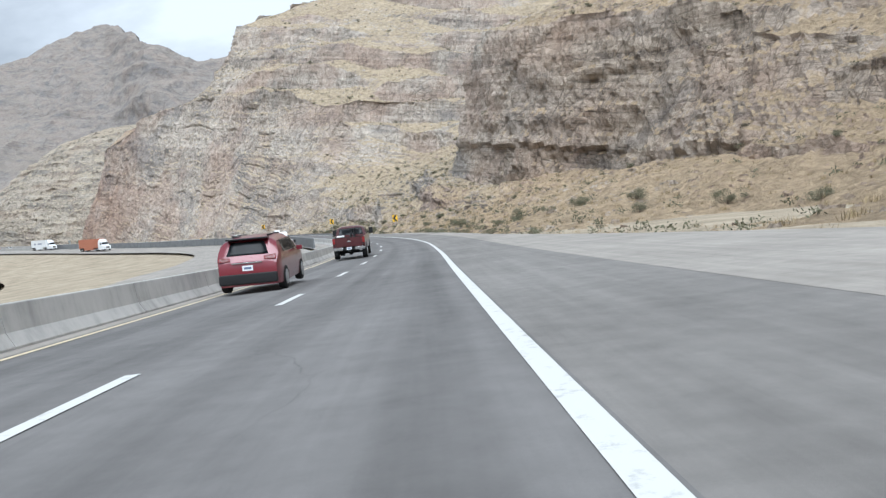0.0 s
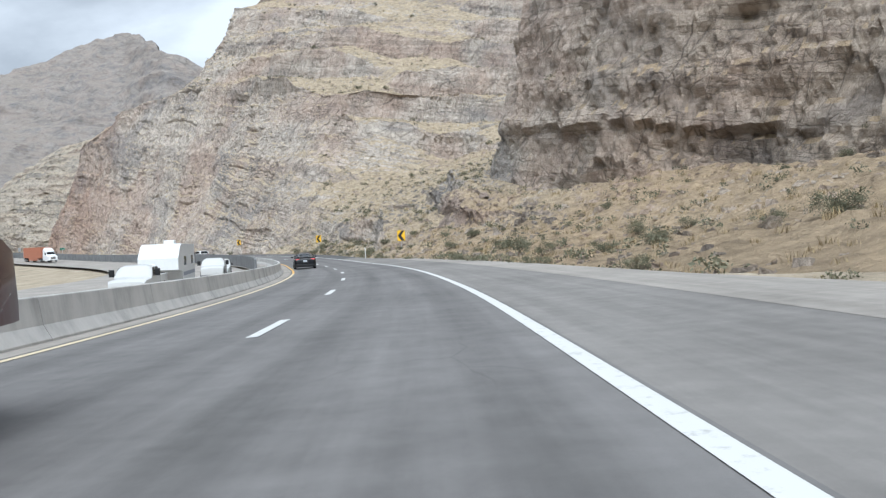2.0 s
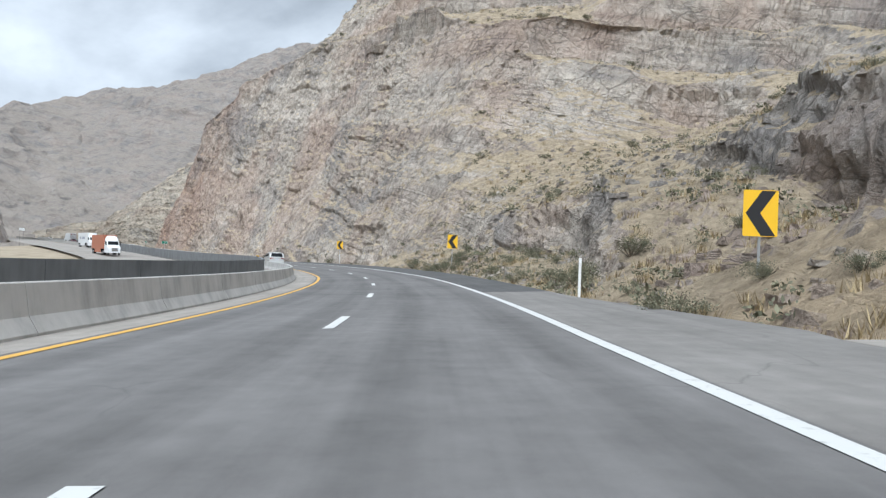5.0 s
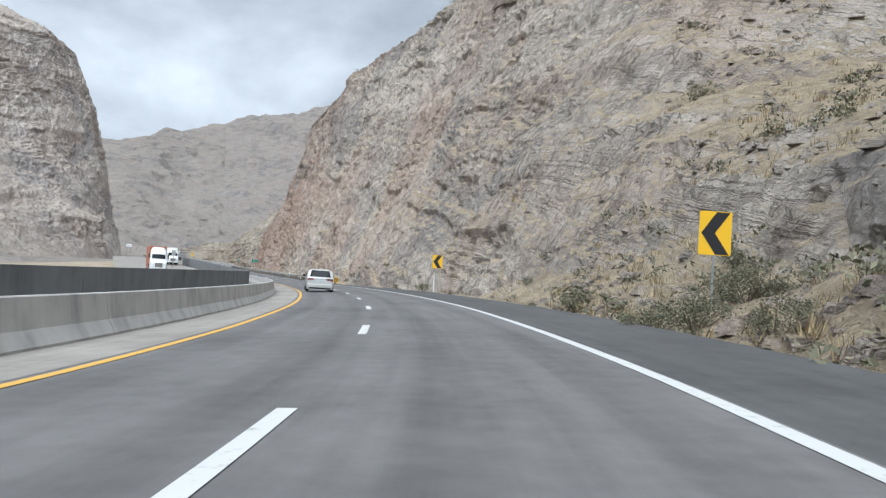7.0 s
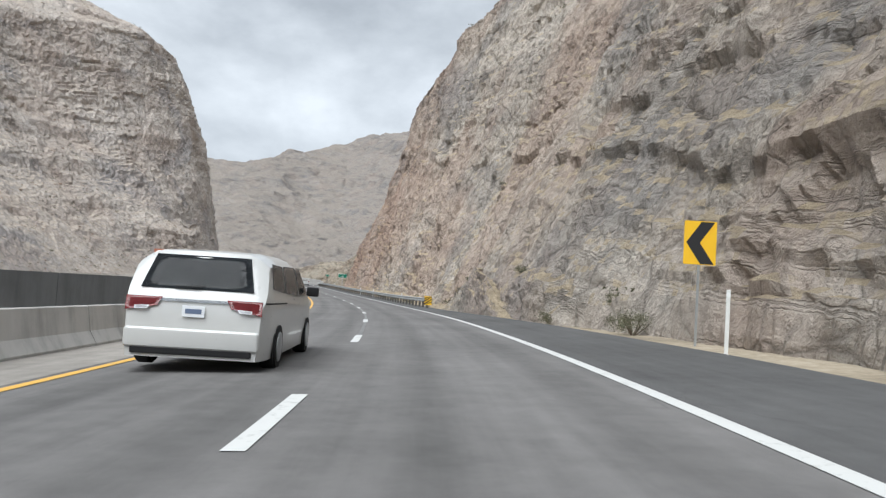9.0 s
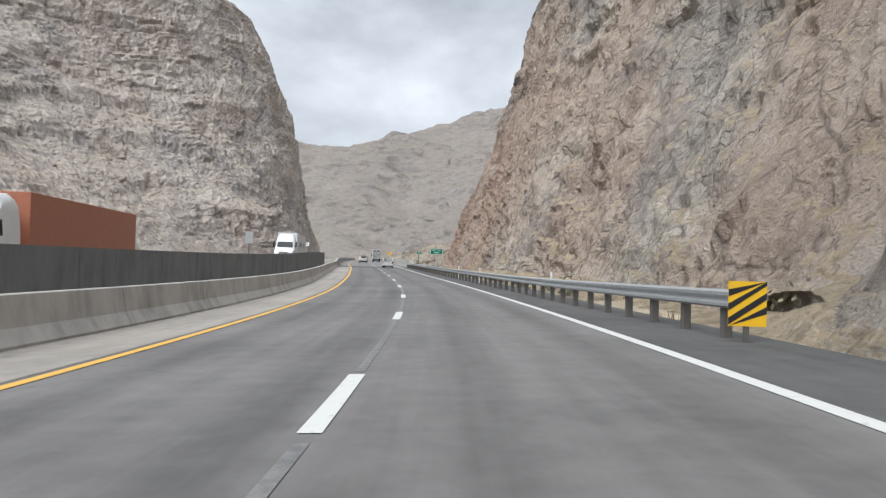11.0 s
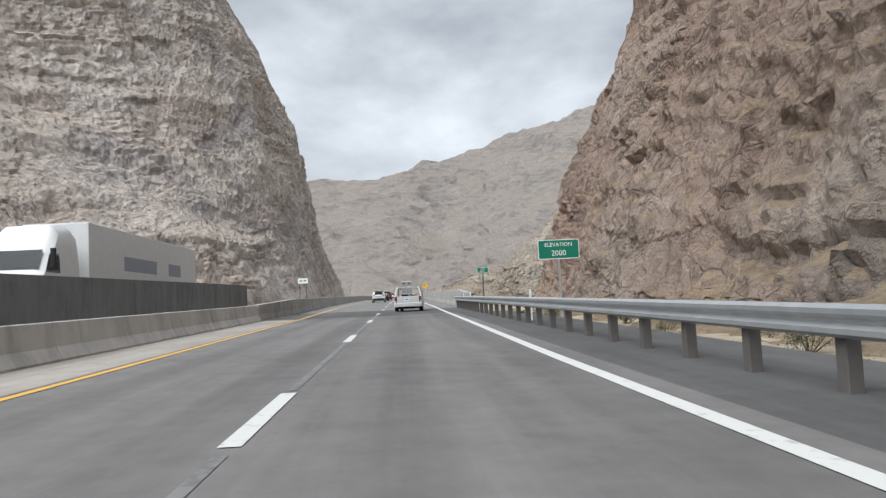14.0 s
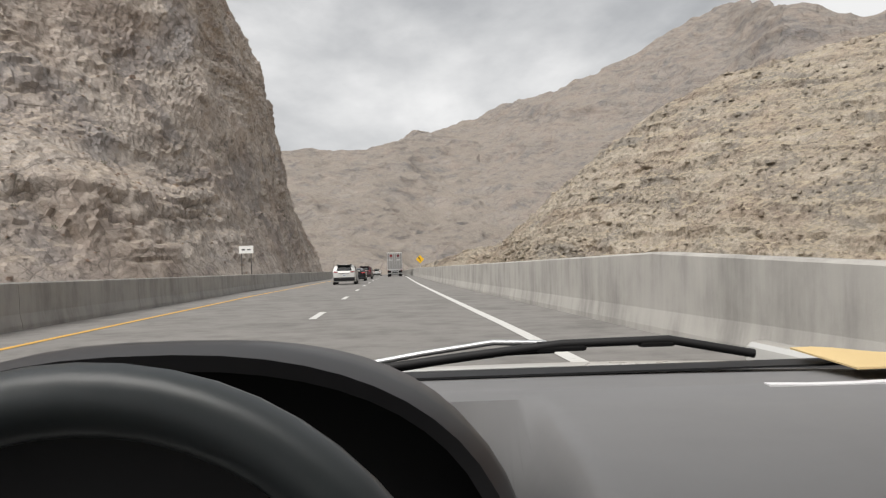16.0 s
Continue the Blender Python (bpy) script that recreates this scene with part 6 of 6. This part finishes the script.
for y, k in ((0.50, 1.0), (0.515, 1.03), (0.54, 1.035), (0.62, 1.0), (0.74, 0.90), (0.86, 0.72)):
    row = []
    for a in np.linspace(0, 180, 30):
        x = -0.20 + 0.25 * k * math.copysign(abs(math.cos(radians(a))) ** 0.85, math.cos(radians(a)))
        z = -0.30 + (0.256 * (0.3 + 0.7 * k)) * math.sin(radians(a)) ** 0.55
        row.append((x, y, ZE + z))
    hood_rows.append(row)
part("instrument_hood", sheet(hood_rows, 0.012), M_HOOD_K, car, "black arched instrument hood", True)
panel = [(x * 0.985 - 0.003, z - 0.006) for x, _, z in hood_rows[0]]
panel = [(panel[0][0], ZE - 0.60)] + panel + [(panel[-1][0], ZE - 0.60)]
part("instrument_panel", prism(panel, 0.55, 0.56), M_DASH_K, car, "dark instrument panel")
for sd in (0, -1):
    x_ = panel[0 if sd == 0 else -1][0]
    part("hood_side", box(x_ - 0.012, x_ + 0.012, 0.50, 0.80, ZE - 0.60, ZE - 0.295, 0.004, 1), M_HOOD_K, car, "black side of the instrument hood")
wheel_t = Matrix.Translation((-0.182, 0.30, ZE - 0.227)) @ pose(0, 0, 0, -24, 0, 0)
bm = bmesh.new()
R_, r_t, seg = 0.19, 0.0175, 56
rings = []
for i in range(seg):
    a = 2 * math.pi * i / seg
    rings.append([bm.verts.new(wheel_t @ Vector(((R_ + r_t * 1.05 * math.cos(c)) * math.cos(a), r_t * math.sin(c), (R_ + r_t * 1.05 * math.cos(c)) * math.sin(a)))) for c in np.linspace(0, 2 * math.pi, 14, endpoint=False)])
for i in range(seg):
    for j in range(14):
        bm.faces.new((rings[i][j], rings[i][(j + 1) % 14], rings[(i + 1) % seg][(j + 1) % 14], rings[(i + 1) % seg][j]))
bmesh.ops.recalc_face_normals(bm, faces=bm.faces[:])
sw = part("steering_wheel", bm, M_LEATHER, car, "worn dark leather steering wheel", True)
bm = soften(box(-0.085, 0.085, -0.02, 0.05, -0.09, 0.06, 0.03, 3))
bm.transform(wheel_t)
part("hub", bm, M_DASH_K, sw, "black wheel hub", True)
for a in (0, 180, 90):
    bm = box(0.06, R_ - 0.005, -0.008, 0.012, -0.02, 0.02, 0.006, 2)
    bm.transform(wheel_t @ pose(0, 0, 0, 0, a, 0))
    part("spoke", bm, M_DASH_K, sw)
bm = cyl(0.03, 0.5, pose(-0.165, 0.54, ZE - 0.30, 78, 0, 0), 14)
part("steering_column", bm, M_DASH_K, car)
part("defrost_vent", box(-0.60, 0.78, 0.90, 0.945, ZE - 0.119, ZE - 0.1165), M_DASH_K, car, "dark defroster slot")
part("cowl", soften(box(-0.72, 0.86, 0.985, 1.14, ZE - 0.24, ZE - 0.137, 0.012, 2)), M_BLACK, car, "black cowl below the windscreen")
hood = []
for y, z in ((1.13, -0.136), (1.16, -0.134), (1.4, -0.165), (1.8, -0.235), (2.05, -0.31), (2.12, -0.40)):
    hood.append([(x, y - 0.10 * (abs(x - 0.07) / 0.8) ** 2.2 * (y > 1.7), ZE + z - 0.05 * (abs(x - 0.07) / 0.8) ** 2.5) for x in np.linspace(-0.70, 0.84, 18)])
part("hood", sheet(hood, 0.012), M_PEARL, car, "white car hood", True)
for sd in (-1, 1):
    x0 = 0.07 + sd * 0.74
    part("fender", soften(box(min(x0, x0 + sd * 0.08), max(x0, x0 + sd * 0.08), 0.75, 2.1, 0.30, ZE - 0.20, 0.03, 3)), M_PEARL, car, "white front fender", True)
    wheel(car, x0 - sd * 0.10, 1.45, 0.32, 0.21)
part("bumper", soften(box(-0.70, 0.84, 2.0, 2.16, 0.22, ZE - 0.42, 0.05, 3)), M_PEARL, car, "white front bumper", True)
part("firewall", box(-0.68, 0.82, 0.98, 1.02, 0.16, ZE - 0.20), M_BLACK, car)
part("floor_pan", box(-0.70, 0.84, -2.0, 2.0, 0.14, 0.18), M_BLACK, car)
for sd in (-1, 1):
    x0 = 0.07 + sd * 0.80
    flank = soften(box(x0 - 0.06, x0 + 0.06, -2.05, 0.80, 0.26, 0.93, 0.045, 3))
    part("flank", flank, M_PEARL, car, "white doors and quarter panel", True)
    for ya, za, yb, zb in ((0.80, 0.92, 0.20, 1.47), (-0.60, 0.92, -0.62, 1.50), (-1.98, 0.90, -1.62, 1.47)):
        q = [(x0 - sd * 0.02, ya, za), (x0 - sd * 0.07, (ya + yb) / 2, (za + zb) / 2), (x0 - sd * 0.15, yb, zb)]
        part("pillar", rod(q, 0.045, 10), M_PEARL, car, "", True)
    part("tail_light", soften(box(min(x0 + sd * 0.02, x0 - sd * 0.14), max(x0 + sd * 0.02, x0 - sd * 0.14), -2.09, -1.95, 0.66, 0.90, 0.02, 2)), M_RED_L, car, "red tail light")
    part("wheel_arch", upper(cyl(0.37, 0.02, pose(x0 + sd * 0.056, -1.25, 0.32, 0, 90, 0), 30), 0.27), M_BLACK, car, "dark wheel arch")
    wheel(car, x0 - sd * 0.055, -1.25, 0.32, 0.21)
roof = [[(x, y, 1.50 - 0.05 * (abs(x - 0.07) / 0.68) ** 3 - 0.05 * max(0, (y + 0.2) / 0.4) ** 2 - 0.03 * max(0, (-y - 1.0) / 0.6) ** 2) for x in np.linspace(-0.60, 0.74, 16)] for y in np.linspace(-1.68, 0.20, 14)]
part("roof", sheet(roof, 0.03), M_PEARL, car, "white roof", True)
tg = part("tailgate", soften(box(-0.62, 0.76, -2.08, -2.0, 0.50, 0.905, 0.03, 3)), M_PEARL, car, "white tailgate below the rear opening", True)
number_plate(tg, -2.08, 0.70)
part("rear_bumper", soften(box(-0.76, 0.90, -2.16, -1.98, 0.26, 0.52, 0.05, 3)), M_PEARL, car, "white rear bumper", True)


def wp(xr, zr, y):
    return (xr * y, y, ZE + zr * y)


# bright metal rod stands in for the highlight along the black wiper arm
part("wiper_highlight", rod([wp(-0.13, -0.113, 1.05), wp(-0.03, -0.098, 1.05), wp(0.06, -0.087, 1.05), wp(0.13, -0.090, 1.05)], 0.004), M_ALU, car, "aluminium rod added as the black wiper arm's highlight", True)
w1 = part("wiper_blade", rod([wp(-0.10, -0.117, 1.04), wp(0.02, -0.104, 1.04), wp(0.15, -0.092, 1.04), wp(0.29, -0.091, 1.04), wp(0.40, -0.113, 1.04)], 0.006), M_BLACK, car, "black wiper blade", True)
part("wiper_blade", rod([wp(-0.11, -0.122, 1.06), wp(0.0, -0.108, 1.06), wp(0.08, -0.100, 1.06), wp(0.14, -0.099, 1.06)], 0.005), M_BLACK, car, "black wiper blade", True)
part("wiper_joint", soften(box(0.12, 0.19, 1.035, 1.055, ZE - 0.106, ZE - 0.092, 0.005, 2)), M_BLACK, w1)
part("wiper_joint", soften(box(0.26, 0.31, 1.035, 1.055, ZE - 0.104, ZE - 0.092, 0.005, 2)), M_BLACK, w1)
env = thing("envelope", "creased manila envelope lying on the dashboard", "envelope", "", EYE @ pose(0.55, 0.84, -0.118, 0, 0, -4))
ev = sheet([[(x, y, 0.004 + 0.010 * math.sin(x * 14) ** 2 + 0.02 * y) for x in np.linspace(-0.13, 0.2, 14)] for y in np.linspace(-0.07, 0.11, 6)], 0.002)
part("paper", ev, M_ENV, env)
pen = thing("folded_paper", "folded white paper with dark edge on the dashboard", "paper", "", EYE @ pose(0.46, 0.765, -0.121, 0, 0, -3))
part("sheet", sheet([[(x, y, 0.004 + 0.002 * math.sin(x * 20)) for x in np.linspace(-0.14, 0.25, 10)] for y in (-0.008, 0.0, 0.008)], 0.004), M_PAPER, pen)
